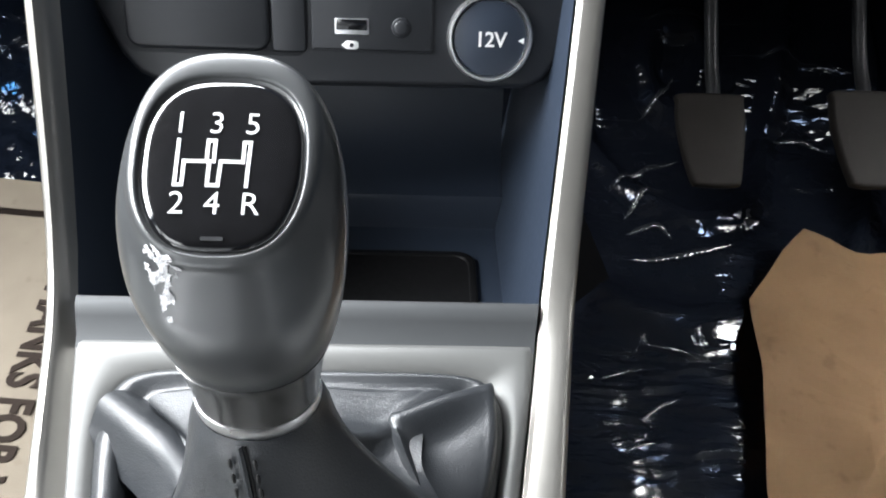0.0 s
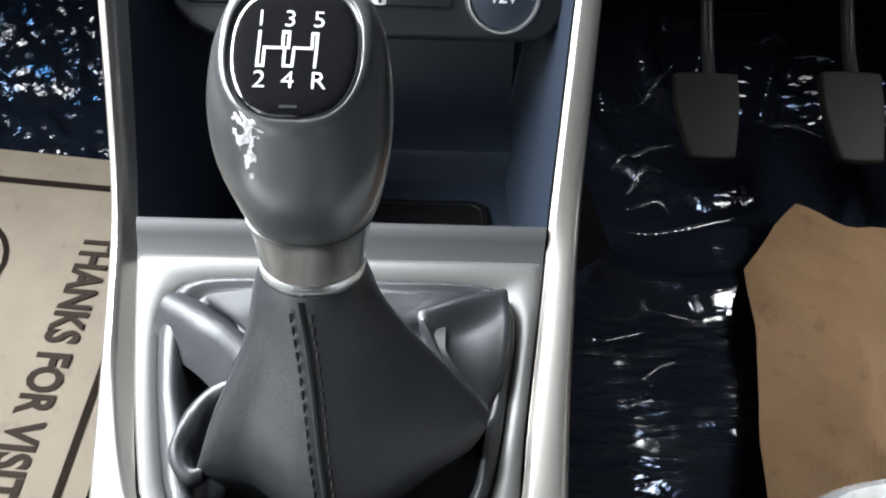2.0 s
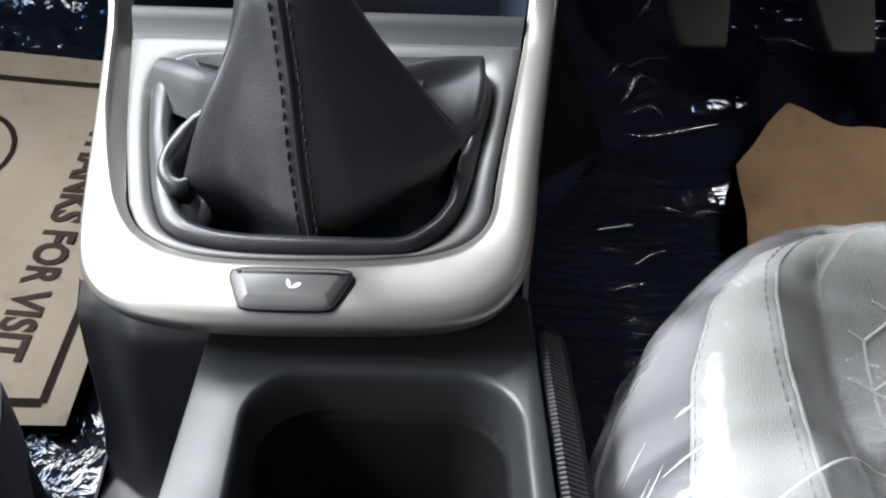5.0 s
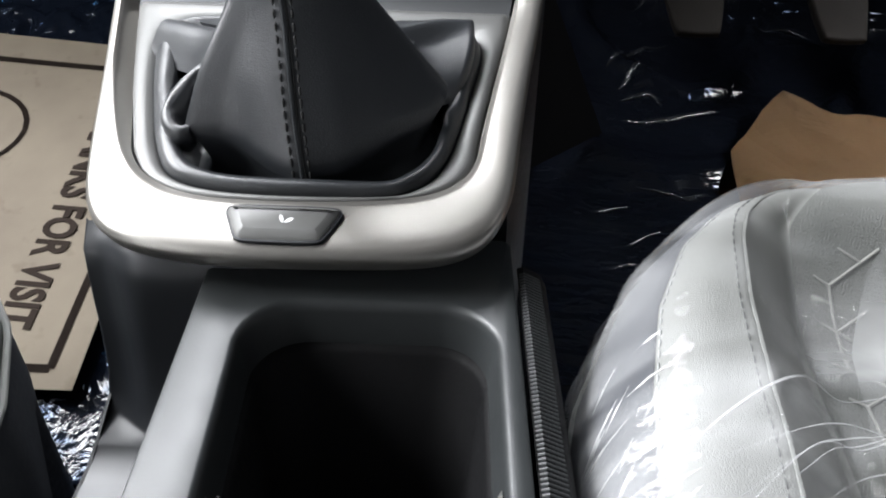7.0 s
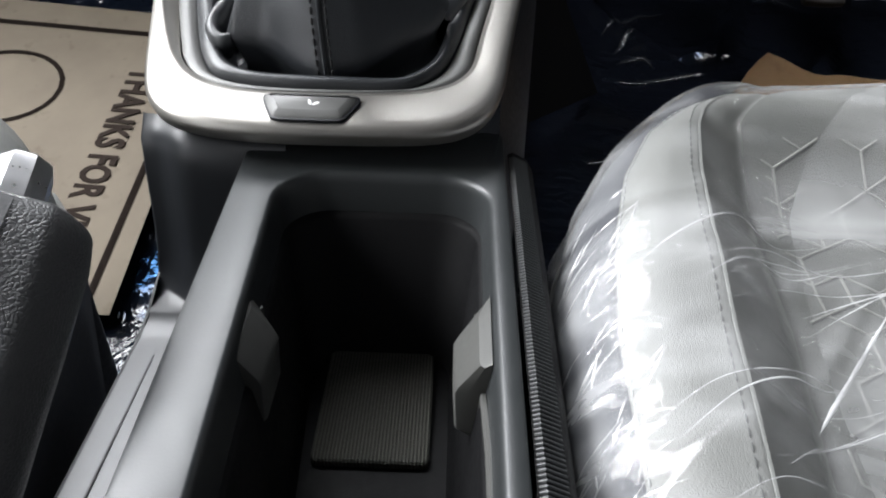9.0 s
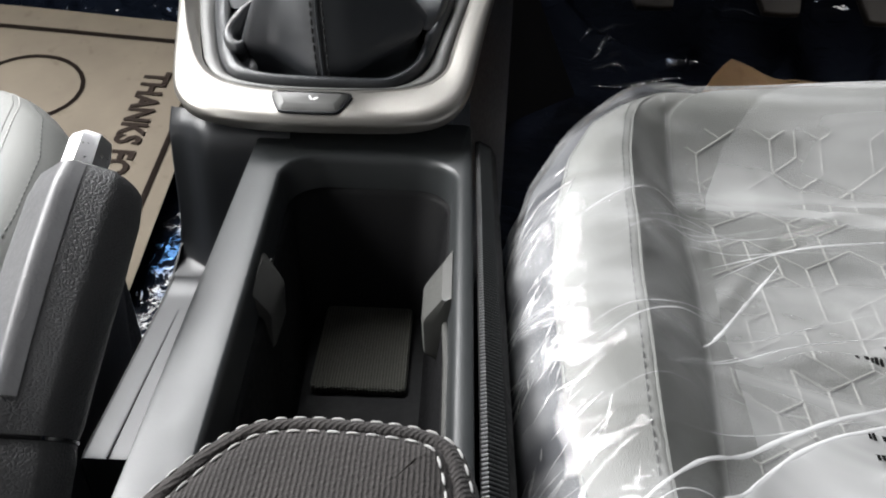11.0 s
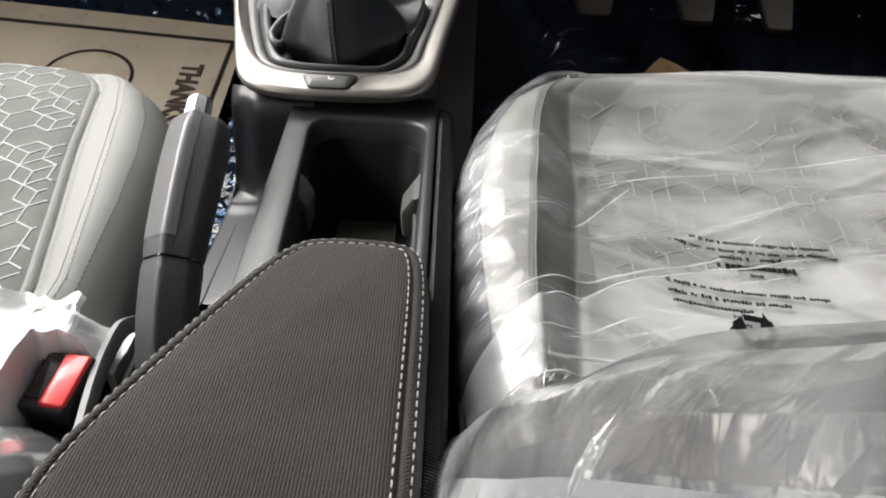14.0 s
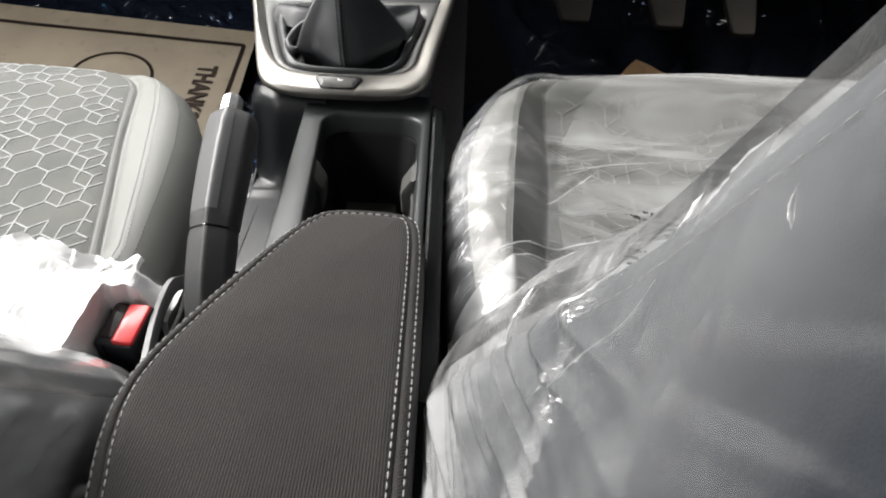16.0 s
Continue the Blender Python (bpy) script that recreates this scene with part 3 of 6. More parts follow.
LEDGE = [(0.1205, 0.2512), (0.126, 0.2528), (0.131, 0.2572), (0.1345, 0.2600), (0.1385, 0.2602), (0.1410, 0.2580), (0.1425, 0.2530), (0.1440, 0.215)]
part("front_ledge", loft([[(bin_x(y, -1) + (bin_x(y, 1) - bin_x(y, -1)) * k / 12, y, z) for k in range(13)] for y, z in LEDGE], closed=False), M_LEDGE, console, "dark grey ledge before the open bin")
BIN = [(0.143, 0.2080), (0.252, 0.2080), (0.2555, 0.2095), (0.257, 0.2140), (0.2575, 0.2250), (0.2590, 0.2285), (0.2630, 0.2300), (0.280, 0.2420), (0.292, 0.2540), (0.300, 0.275), (0.303, 0.36)]
part("bin", loft([[(-0.082 + 0.1595 * k / 14, y, z) for k in range(15)] for y, z in BIN], closed=False), M_BIN, console, "blue-black open storage bin")
for side in (-1, 1):
    xb = -0.082 if side < 0 else 0.0775
    part("bin_side", loft([[(bin_x(y, side), y, rail_z(min(y, 0.255)) - 0.004), (bin_x(y, side) * 0.55 + xb * 0.45, y, rail_z(min(y, 0.255)) * 0.6 + 0.4 * 0.21), (xb - side * 0.0005, y, 0.225), (xb - side * 0.003, y, 0.2075)] for y in np.linspace(0.135, 0.303, 18)], closed=False), M_BIN, console)


def rrect(x0, x1, y0, y1, r, n=8):
    out = []
    for cx, cy, a0 in ((x1 - r, y1 - r, 0), (x0 + r, y1 - r, 90), (x0 + r, y0 + r, 180), (x1 - r, y0 + r, 270)):
        for k in range(n + 1):
            a = radians(a0 + 90 * k / n)
            out.append((cx + r * math.cos(a), cy + r * math.sin(a)))
    return out


def layered(levels):
    """A loft of flat outlines: [(outline, z), ...]."""
    return [[(x, y, z) for x, y in o] for o, z in levels]


part("bin_mat", loft(layered([(rrect(-0.070, 0.0625, 0.147, 0.2345, 0.010), 0.2082), (rrect(-0.070, 0.0625, 0.147, 0.2345, 0.010), 0.2100), (rrect(-0.0690, 0.0615, 0.148, 0.2335, 0.0095), 0.2106), (rrect(-0.0665, 0.0590, 0.1505, 0.2310, 0.008), 0.2106), (rrect(-0.0660, 0.0585, 0.151, 0.2305, 0.008), 0.2096)]), True, False, True), M_RUBBER_SHADE, console, "rubber mat lining the bin")

# socket panel
PO, PS = np.array((0, 0.2129, 0.311)), np.array((0, 0.31, 0.95))
PN = np.array((0, -0.95, 0.31))


def on_panel(x, s, h=0.0):
    return PO + np.array((x, 0, 0)) + PS * s + PN * h


def panel_solid(outline, h0, h1, bevel=0.0006):
    rs = [[on_panel(x, s, h0) for x, s in outline], [on_panel(x, s, h1 - bevel) for x, s in outline]]
    a = inset(outline, bevel * 0.4)
    b = inset(outline, bevel)
    rs += [[on_panel(x, s, h1 - bevel * 0.3) for x, s in a], [on_panel(x, s, h1) for x, s in b]]
    return loft(rs, True, True, True)


def ring_outline(x, s, r, n=36):
    return [(x + r * math.cos(2 * math.pi * k / n), s + r * math.sin(2 * math.pi * k / n)) for k in range(n)]


socket_panel = part("socket_panel", panel_solid([(-0.108, 0.12), (-0.103, 0.05), (-0.098, 0.03), (-0.090, 0.012), (-0.083, 0.004), (-0.074, 0.0)] + [(-0.074 + 0.148 * k / 10, 0.0002 * k) for k in range(1, 10)] + [(0.076, 0.002), (0.084, 0.006), (0.090, 0.015), (0.093, 0.03), (0.096, 0.05), (0.102, 0.12)], -0.07, 0.0, 0.003), M_SOCKET, console, "charcoal panel with sockets")
part("port_gap", panel_solid(rrect(-0.0128, 0.0378, 0.0150, 0.075, 0.0015), -0.001, 0.0003, 0.0001), M_PLASTIC_DARK, socket_panel)
part("port_plate", panel_solid(rrect(-0.0118, 0.0368, 0.0160, 0.075, 0.0012), -0.001, 0.0011), M_SOCKET, socket_panel, "flat port plate")
part("usb_shell", panel_solid(rrect(-0.0026, 0.0112, 0.0220, 0.0284, 0.0006), 0.0, 0.0016, 0.0003), M_CHROME, socket_panel, "metal port shell")
part("usb_slot", panel_solid(rrect(-0.0019, 0.0105, 0.0238, 0.0279, 0.0004), 0.0, 0.00175, 0.0001), M_GLOSS, socket_panel)
part("usb_icon", panel_solid([(0.0000, 0.0178), (0.0022, 0.0196), (0.0058, 0.0196), (0.0070, 0.0188), (0.0070, 0.0170), (0.0058, 0.0162), (0.0022, 0.0162)], 0.001, 0.0013, 0.0001), M_WHITE, socket_panel, "small white port symbol")
part("usb_icon_hole", panel_solid(ring_outline(0.0042, 0.0179, 0.0009, 12), 0.001, 0.00145, 0.00005), M_SOCKET, socket_panel)
part("aux_ring", panel_solid(ring_outline(0.0242, 0.0252, 0.0040), 0.0, 0.0018), M_PLASTIC_DARK, socket_panel)
part("aux_cap", panel_solid(ring_outline(0.0242, 0.0252, 0.0029), 0.0, 0.0023, 0.0008), M_SOCKET, socket_panel)
part("lid_gap", panel_solid(rrect(-0.088, -0.0135, 0.0128, 0.075, 0.006), -0.001, 0.0003, 0.0001), M_PLASTIC_DARK, socket_panel)
part("slot_lid", panel_solid(rrect(-0.086, -0.0285, 0.0145, 0.075, 0.006), -0.001, 0.0022, 0.0016), M_SOCKET, socket_panel, "charcoal flap")
part("slot_lid_end", panel_solid(rrect(-0.0278, -0.0140, 0.0145, 0.075, 0.002), -0.001, 0.0016, 0.0008), M_SOCKET, socket_panel)
lighter = part("power_outlet", loft([[on_panel(0.0603 + r * math.cos(a), 0.0222 + r * math.sin(a), h) for a in np.linspace(0, 2 * math.pi, 48, False)] for r, h in ((0.0176, 0.0), (0.0174, 0.0022), (0.0168, 0.0036), (0.0158, 0.0038), (0.0152, 0.0026), (0.0150, 0.0010))]), M_CHROME, socket_panel, "chrome outlet ring")
part("outlet_lid", panel_solid(ring_outline(0.0603, 0.0222, 0.0151, 48), 0.0, 0.0030, 0.0010), M_BIN, lighter, "dark round outlet lid")
part("outlet_text", lettering("12V", 0.0083, axes(on_panel(0.0605, 0.0215, 0.0032), (1, 0, 0), PS), 0.0001, 0.95, 0.00012), M_WHITE, lighter, "white 12V lettering")
part("outlet_arrow", panel_solid([(0.0716, 0.0216), (0.0740, 0.0204), (0.0740, 0.0228)], 0.0030, 0.0033, 0.00005), M_WHITE, lighter)

# the button on the surround
BO = np.array((-0.0028, -0.0128, 0.0)) + np.array((0, 0, rail_z(-0.0128) + 0.0012))
BY = np.array((0, 1, 0.214)) / math.hypot(1, 0.214)
BN = np.array((0, -0.214, 1)) / math.hypot(1, 0.214)


def on_band(x, y, h):
    return BO + np.array((x, 0, 0)) + BY * y + BN * h


def band_solid(outline, steps):
    return loft([[on_band(x, y, h) for x, y in inset(outline, d)] for d, h in steps], True, True, True)


btn = [tuple(p) for p in even(spline([(-0.0185, 0.0050), (-0.0160, 0.0072), (0, 0.0075), (0.0160, 0.0072), (0.0185, 0.0050), (0.0170, 0.0005), (0.0145, -0.0050), (0.0120, -0.0072), (0, -0.0076), (-0.0120, -0.0072), (-0.0145, -0.0050), (-0.0170, 0.0005)], 4, True), 60, True)]
part("button_gap", band_solid(btn, ((-0.0007, -0.004), (-0.0007, 0.0012), (-0.0004, 0.0013))), M_PLASTIC_DARK, console)
button = part("button", band_solid(btn, ((0.0001, -0.003), (0.0001, 0.0013), (0.0009, 0.0022), (0.0032, 0.0032), (0.0034, 0.0033))), M_BUTTON, console, "grey push button with a leaf symbol")
leaf = bmesh.new()
for pts in ([(-0.0016, 0.0022), (-0.0008, 0.0012), (-0.0002, 0.0000), (-0.0002, -0.0018), (-0.0012, -0.0008), (-0.0018, 0.0006)], [(0.0000, -0.0016), (0.0006, -0.0002), (0.0018, 0.0006), (0.0030, 0.0004), (0.0024, -0.0008), (0.0012, -0.0016)]):
    add_loft(leaf, [[on_band(x + 0.0012, y, h) for x, y in pts] for h in (0.0030, 0.00345)], True, True, True)
part("leaf_symbol", leaf, M_WHITE, button, "white leaf symbol")

# rear part of the console, with the cup well
ZC = 0.205


def rear_left(y):
    return table(y, ((-0.6, -0.006), (-0.20, -0.0135), (-0.17, -0.0152), (-0.10, -0.0205), (-0.03, -0.0265), (0.01, -0.030)))


def rear_outline(grow, z):
    pts = []
    for x, y in rrect(0.0 - grow, 0.074 + grow, -0.52, 0.012, 0.003):
        if x < 0.03:
            x = rear_left(y) - grow + x
        pts.append((x, y, z))
    return pts


def well(x0, x1, yf, r, z):
    pts = []
    for x, y in rrect(x0, x1, -0.235, yf, r):
        if x < 0.02:
            x += 0.0105 * smooth(-0.135, -0.22, y)
        pts.append((x, y, z))
    return pts


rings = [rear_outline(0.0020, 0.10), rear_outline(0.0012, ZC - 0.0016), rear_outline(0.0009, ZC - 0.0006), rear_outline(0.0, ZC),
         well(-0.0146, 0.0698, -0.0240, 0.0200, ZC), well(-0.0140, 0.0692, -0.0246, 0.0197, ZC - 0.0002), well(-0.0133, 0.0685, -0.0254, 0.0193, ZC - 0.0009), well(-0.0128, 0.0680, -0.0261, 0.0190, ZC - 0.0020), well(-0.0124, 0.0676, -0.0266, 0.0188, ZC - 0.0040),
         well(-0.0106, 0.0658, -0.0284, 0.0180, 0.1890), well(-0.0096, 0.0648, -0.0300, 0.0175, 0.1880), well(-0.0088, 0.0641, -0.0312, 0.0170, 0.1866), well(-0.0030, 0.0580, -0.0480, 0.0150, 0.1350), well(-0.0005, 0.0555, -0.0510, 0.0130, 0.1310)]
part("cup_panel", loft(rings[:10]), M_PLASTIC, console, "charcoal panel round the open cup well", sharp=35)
# The well walls take a near-black colour for the shade inside them.
part("cup_well", loft([well(-0.0107, 0.0659, -0.0283, 0.0180, 0.1889)] + rings[10:], True, False, True), M_RUBBER_SHADE, console, "cup well, its shade put into a near-black colour", sharp=35)
part("well_mat", loft([[(x, y, z) for x, y in inset(rrect(0.0060, 0.0490, -0.1085, -0.0520, 0.003), d)] for d, z in ((0, 0.1310), (0, 0.1335), (0.0008, 0.1342))], True, True, True), M_MAT, console, "ribbed grey-black rubber and well shade mat", sharp=40)
for side, x0, x1 in ((1, 0.0560, 0.0672), (-1, -0.0118, -0.0005)):
    xi, xo = (x0, x1) if side > 0 else (x1, x0)
    sect = [(xo, 0.2015), (xi + side * 0.0075, 0.2000), (xi + side * 0.0010, 0.1905), (xi, 0.1880), (xi + side * 0.001, 0.172), (xo, 0.166)]
    rs = []
    for y, w in ((-0.0935, 0.10), (-0.0950, 0.35), (-0.1010, 0.93), (-0.1025, 1.0), (-0.1215, 1.0), (-0.1235, 0.93), (-0.1245, 0.60)):
        rs.append([(xo + (x - xo) * w, y, z) for x, z in sect])
    part("cup_clip", loft(rs, True, True, True), M_CLIP, console, "grey sprung cup holder tab", sharp=24)
    part("clip_frame", tube([(xo - side * 0.0035, y, 0.192 - dz) for y, dz in ((-0.0925, 0.0), (-0.0925, 0.030))] + [(xo - side * 0.0035, -0.1265, 0.164), (xo - side * 0.0020, -0.1265, 0.190), (xo - side * 0.0010, -0.150, 0.193), (xo - side * 0.0005, -0.20, 0.193)], 0.0012, 6), M_CLIP, console, "raised edge round the tab")
strip_part = part("side_strip", loft([[(0.0768, y, 0.2015), (0.0790, y, 0.2025), (0.0850, y, 0.1995), (0.0880, y, 0.194), (0.0890, y, 0.05)] for y in np.linspace(0.0, -0.52, 30)], closed=False), M_RUBBER_SHADE, console, "ribbed dark strip along the console")
bm = bmesh.new()
for k in range(210):
    y = -0.004 - 0.0016 * k
    add_loft(bm, [[(x, y + dy, z + dz) for x, z in ((0.0772, 0.2018), (0.0792, 0.2026), (0.0850, 0.1996))] for dy, dz in ((-0.0005, 0.0), (-0.0002, 0.00022), (0.0002, 0.00022), (0.0005, 0.0))], closed=False)
tagged(part("rib", bm, M_PLASTIC, strip_part, "fine raised ribs", sharp=0), kind="stuff")
# scoop and ledge beside the handbrake
SCOOP = [(-0.004, 0.212), (-0.011, 0.203), (-0.0125, 0.185), (-0.0130, 0.165), (-0.0145, 0.149), (-0.0185, 0.137), (-0.0255, 0.1290), (-0.035, 0.1258), (-0.050, 0.1250), (-0.10, 0.1245), (-0.140, 0.1240), (-0.1435, 0.1225), (-0.1445, 0.118), (-0.1445, 0.04)]


def scoop_left(z):
    return table(z, ((-0.05, -0.0860), (0.118, -0.0825), (0.128, -0.0815), (0.205, -0.0775), (0.22, -0.0765)))


def scoop_row(y, z, x_to):
    x0 = scoop_left(z)
    out = []
    for k in range(17):
        x = x0 + (x_to - x0) * k / 16
        out.append((x, y + (0.010 * smooth(x0 + 0.022, x0 + 0.002, x) if z > 0.13 else 0), z))
    return out


# Navy-black plastic, made darker than the panel for the console's shade.
part("side_scoop", loft([scoop_row(y, z, -0.015) for y, z in spline(SCOOP, 5)], closed=False), M_SCOOP_SHADE, console, "navy-black scooped wall and smooth ledge, shade put into the colour", sharp=60)
part("scoop_flank", loft([[(scoop_left(z) - dx, y + ((0.0102 + dx) if z > 0.13 else 0), z if dx < 0.004 else -0.05) for y, z in SCOOP] for dx in (0.0, 0.0012, 0.005)], closed=False), M_PLASTIC_DARK, console)
part("ledge_seam", box(-0.0725, -0.0717, -0.143, -0.05, 0.120, 0.1251), M_PLASTIC_DARK, console)
part("brake_slot", box(-0.12, -0.02, -0.55, -0.146, -0.02, 0.075, 0.006), M_PLASTIC_DARK, console, "black slot floor under the handbrake")

# ---- gear lever ----
lever = thing("gear_lever", "grey gear lever knob with piano-black shift plate and black leather boot", "gear lever")
SLICES = [(-0.0066, 0.0556, 0.3000, 5, 0.0148, 0.0122, 2), (-0.0063, 0.0551, 0.3093, 6, 0.0155, 0.0130, 2), (-0.0058, 0.0546, 0.3209, 8, 0.0172, 0.0148, 2.1), (-0.0054, 0.0552, 0.3288, 13, 0.0198, 0.0176, 2.2), (-0.0060, 0.0568, 0.3388, 19, 0.0226, 0.0205, 2.3), (-0.0065, 0.0586, 0.3478, 26, 0.0241, 0.0229, 2.4), (-0.0068, 0.0607, 0.3562, 32, 0.0242, 0.0249, 2.45), (-0.0069, 0.0618, 0.3625, 35, 0.0230, 0.0255, 2.5), (-0.0069, 0.0619, 0.3666, 36, 0.0208, 0.0245, 2.55), (-0.0071, 0.0611, 0.3685, 36, 0.0192, 0.0233, 2.6), (-0.0072, 0.0595, 0.3682, 36, 0.0174, 0.0202, 2.7), (-0.0072, 0.0596, 0.3672, 36, 0.0168, 0.0196, 2.7)]
_sl = spline([s for s in SLICES], 5)


def slice_pt(s, a, grow=0.0):
    x, y, z, tilt, wa, wb, e = s
    c, d = math.cos(a), math.sin(a)
    px = (wa + grow) * abs(c) ** (2 / e) * (1 if c > 0 else -1)
    py = (wb + grow) * abs(d) ** (2 / e) * (1 if d > 0 else -1)
    if py < 0:
        px *= 1 - 0.06 * smooth(0.30, 0.37, z) * smooth(0, 1, -py / wb)
    q = radians(tilt)
    return np.array((x + px, y + py * math.cos(q), z + py * math.sin(q)))


AN = [2 * math.pi * k / 96 for k in range(96)]
part("knob", loft([[slice_pt(s, a) for a in AN] for s in _sl[12:]], True, True, True), M_KNOB, lever, "matt grey soft-touch knob", sharp=60)
part("collar", loft([[slice_pt(s, a, 0.0003) for a in AN] for s in _sl[2:13]], True, True, True), M_COLLAR, lever, "satin silver collar", sharp=60)
part("collar_lip", loft([[slice_pt(_sl[i], a, g) for a in AN] for i, g in ((0, 0.0), (1, 0.0007), (2, 0.0009), (3, 0.0005))], True, True, True), M_CHROME, lever, "chrome lower lip", sharp=60)
KO, KQ = np.array((-0.0073, 0.0596, 0.3672)), radians(36)
KY, KN = np.array((0, math.cos(KQ), math.sin(KQ))), np.array((0, -math.sin(KQ), math.cos(KQ)))


def on_plate(x, y, h=0.0):
    return KO + np.array((x, 0, 0)) + KY * y + KN * (h - 9.0 * (x * x) * 0.18 - 1.6 * y * y * 0.5)


def plate_outline(g):
    out = []
    for a in AN:
        c, d = math.cos(a), math.sin(a)
        x = (0.0164 - g) * abs(c) ** (2 / 3.0) * (1 if c > 0 else -1)
        y = (0.0188 - g) * abs(d) ** (2 / 3.0) * (1 if d > 0 else -1)
        out.append((x * (1 - 0.10 * smooth(0, -0.0184, y) - 0.05 * smooth(0.004, 0.0184, y)), y))
    return out


rs = [[on_plate(x, y, h) for x, y in plate_outline(g)] for g, h in ((0, -0.002), (0, 0.0002), (0.0003, 0.0008), (0.0010, 0.0012), (0.0024, 0.0014), (0.006, 0.0015), (0.011, 0.0015), (0.0155, 0.0015))]
plate = part("shift_plate", loft(rs, True, False, True), M_GLOSS, lever, "glossy black shift pattern plate", sharp=60)
rs = [[on_plate(x, y, h) for x, y in plate_outline(g)] for g, h in ((-0.0009, -0.001), (-0.0009, 0.0001), (0.0001, 0.00015))]
part("plate_groove", loft(rs), M_PLASTIC_DARK, lever)
PZ = 0.00165
for ch, x, y in (("1", -0.0087, 0.0083), ("3", -0.0013, 0.0083), ("5", 0.0060, 0.0083), ("2", -0.0079, -0.0091), ("4", -0.0008, -0.0091), ("R", 0.0066, -0.0091)):
    part("numeral", lettering(ch, 0.0068, axes(on_plate(x, y, PZ), (1, 0, 0), KY), 0.00008, 1, -0.00003), M_WHITE, plate, "white numeral " + ch if ch != "R" else "white letter R")


def strip(line, w, h0, h1):
    """A flat raised line on the plate."""
    bm = bmesh.new()
    for (ax, ay), (bx, by) in zip(line, line[1:]):
        d = np.array((bx - ax, by - ay))
        L = np.linalg.norm(d)
        d /= L
        n = np.array((-d[1], d[0])) * w / 2
        a, b = np.array((ax, ay)) - d * w / 2, np.array((bx, by)) + d * w / 2
        q = [a - n, b - n, b + n, a + n]
        add_loft(bm, [[on_plate(x, y, h) for x, y in q] for h in (h0, h1)], True, True, True)
    return bm


S = 1.165e-4


def px(x, y):
    return ((x - 384) * S * 0.95 - 0.0014, (303 - y) * S - 0.0004)


for line in (((318, 260), (318, 343), (331, 343), (331, 299), (372, 299), (372, 260), (385, 260), (385, 299)), ((377, 299), (377, 343), (396, 343), (398, 299), (438, 299), (438, 262), (449, 262), (447, 343))):
    for a, b in zip(line, line[1:]):
        part("track_line", strip([px(*a), px(*b)], 0.00075, PZ - 0.0004, PZ + 0.00005), M_WHITE, plate, sharp=0)
part("plate_notch", loft([[on_plate(x, y, h) for x, y in ((-0.0024, -0.0166), (0.0020, -0.0166), (0.0020, -0.0158), (-0.0024, -0.0158))] for h in (0.0012, 0.0018)], True, True, True), M_PLASTIC_DARK, plate)
# torn protective film on the knob
M_SCUFF = surface("torn silvery film", (0.62, 0.62, 0.63), 0.22, metal=0.35, grain=0.9, grain_size=0.0016, vary=0.3, patch=0.004, rough_vary=0.15)
scuff = bmesh.new()
NS, NA = 84, 60
grid = {}
for i in range(NS + 1):
    for j in range(NA + 1):
        u, v = i / NS, j / NA
        mid = 0.42 + 0.22 * smooth(0.25, 1.0, u)
        half = 0.46 * math.sqrt(max(0.0, math.sin(math.pi * (0.12 + 0.86 * u)))) * (1 - 0.55 * smooth(0.3, 0.8, u))
        if abs(v - mid) > half * (0.85 + 0.7 * noise.noise((u * 9, v * 9, 5))):
            continue
        if noise.noise((u * 6 + 3, v * 5, 9)) > 0.22 + 0.2 * noise.noise((u * 25, v * 25, 2)):
            continue
        k = 47 - 19 * u
        s0, s1 = np.array(_sl[int(k)]), np.array(_sl[int(k) + 1])
        a = radians(226 + 34 * v)
        grid[i, j] = scuff.verts.new(slice_pt(s0 + (s1 - s0) * (k - int(k)), a, 0.00025 + 0.0006 * abs(noise.noise((u * 26, v * 18, 1)))))
for (i, j) in list(grid):
    q = [(i, j), (i + 1, j), (i + 1, j + 1), (i, j + 1)]
    if all(k in grid for k in q):
        scuff.faces.new([grid[k] for k in q])
part("torn_film", scuff, M_SCUFF, lever, "scuffed silvery film remnant", sharp=25)

# leather boot: rings from the trim to the collar, with folds at its corners
CRESTS = [  # angle, crest x, y, z, valley drop, bulge
    (-91, -0.003, 0.0140, 0.2265, 0.000, 0.003), (-106, -0.012, 0.0180, 0.2275, 0.013, 0.004), (-124, -0.028, 0.0270, 0.2350, 0.032, 0.004), (-141, -0.0445, 0.0270, 0.2390, 0.036, 0.003), (-149, -0.0435, 0.0300, 0.2420, 0.026, 0.003), (-157, -0.0405, 0.0390, 0.2480, 0.026, 0.001),
    (-172, -0.0360, 0.0520, 0.2540, 0.026, -0.003), (-190, -0.0330, 0.0660, 0.2560, 0.024, -0.003), (-206, -0.042, 0.0800, 0.2560, 0.016, 0.000), (-217, -0.0590, 0.0960, 0.2540, 0.003, 0.001), (-232, -0.036, 0.0980, 0.2560, 0.003, -0.001), (-268, -0.004, 0.0980, 0.2570, 0.002, -0.002), (-300, 0.020, 0.0970, 0.2560, 0.003, -0.001),
    (-316, 0.0455, 0.0985, 0.2550, 0.003, 0.002), (-326, 0.036, 0.0860, 0.2530, 0.014, -0.001), (-342, 0.035, 0.0690, 0.2520, 0.024, -0.002), (-358, 0.042, 0.0560, 0.2510, 0.024, 0.000), (-373, 0.0510, 0.0435, 0.2490, 0.024, 0.003), (-381, 0.0470, 0.0370, 0.2440, 0.034, 0.001), (-400, 0.033, 0.0300, 0.2390, 0.034, 0.003), (-424, 0.014, 0.0190, 0.2285, 0.016, 0.004)]
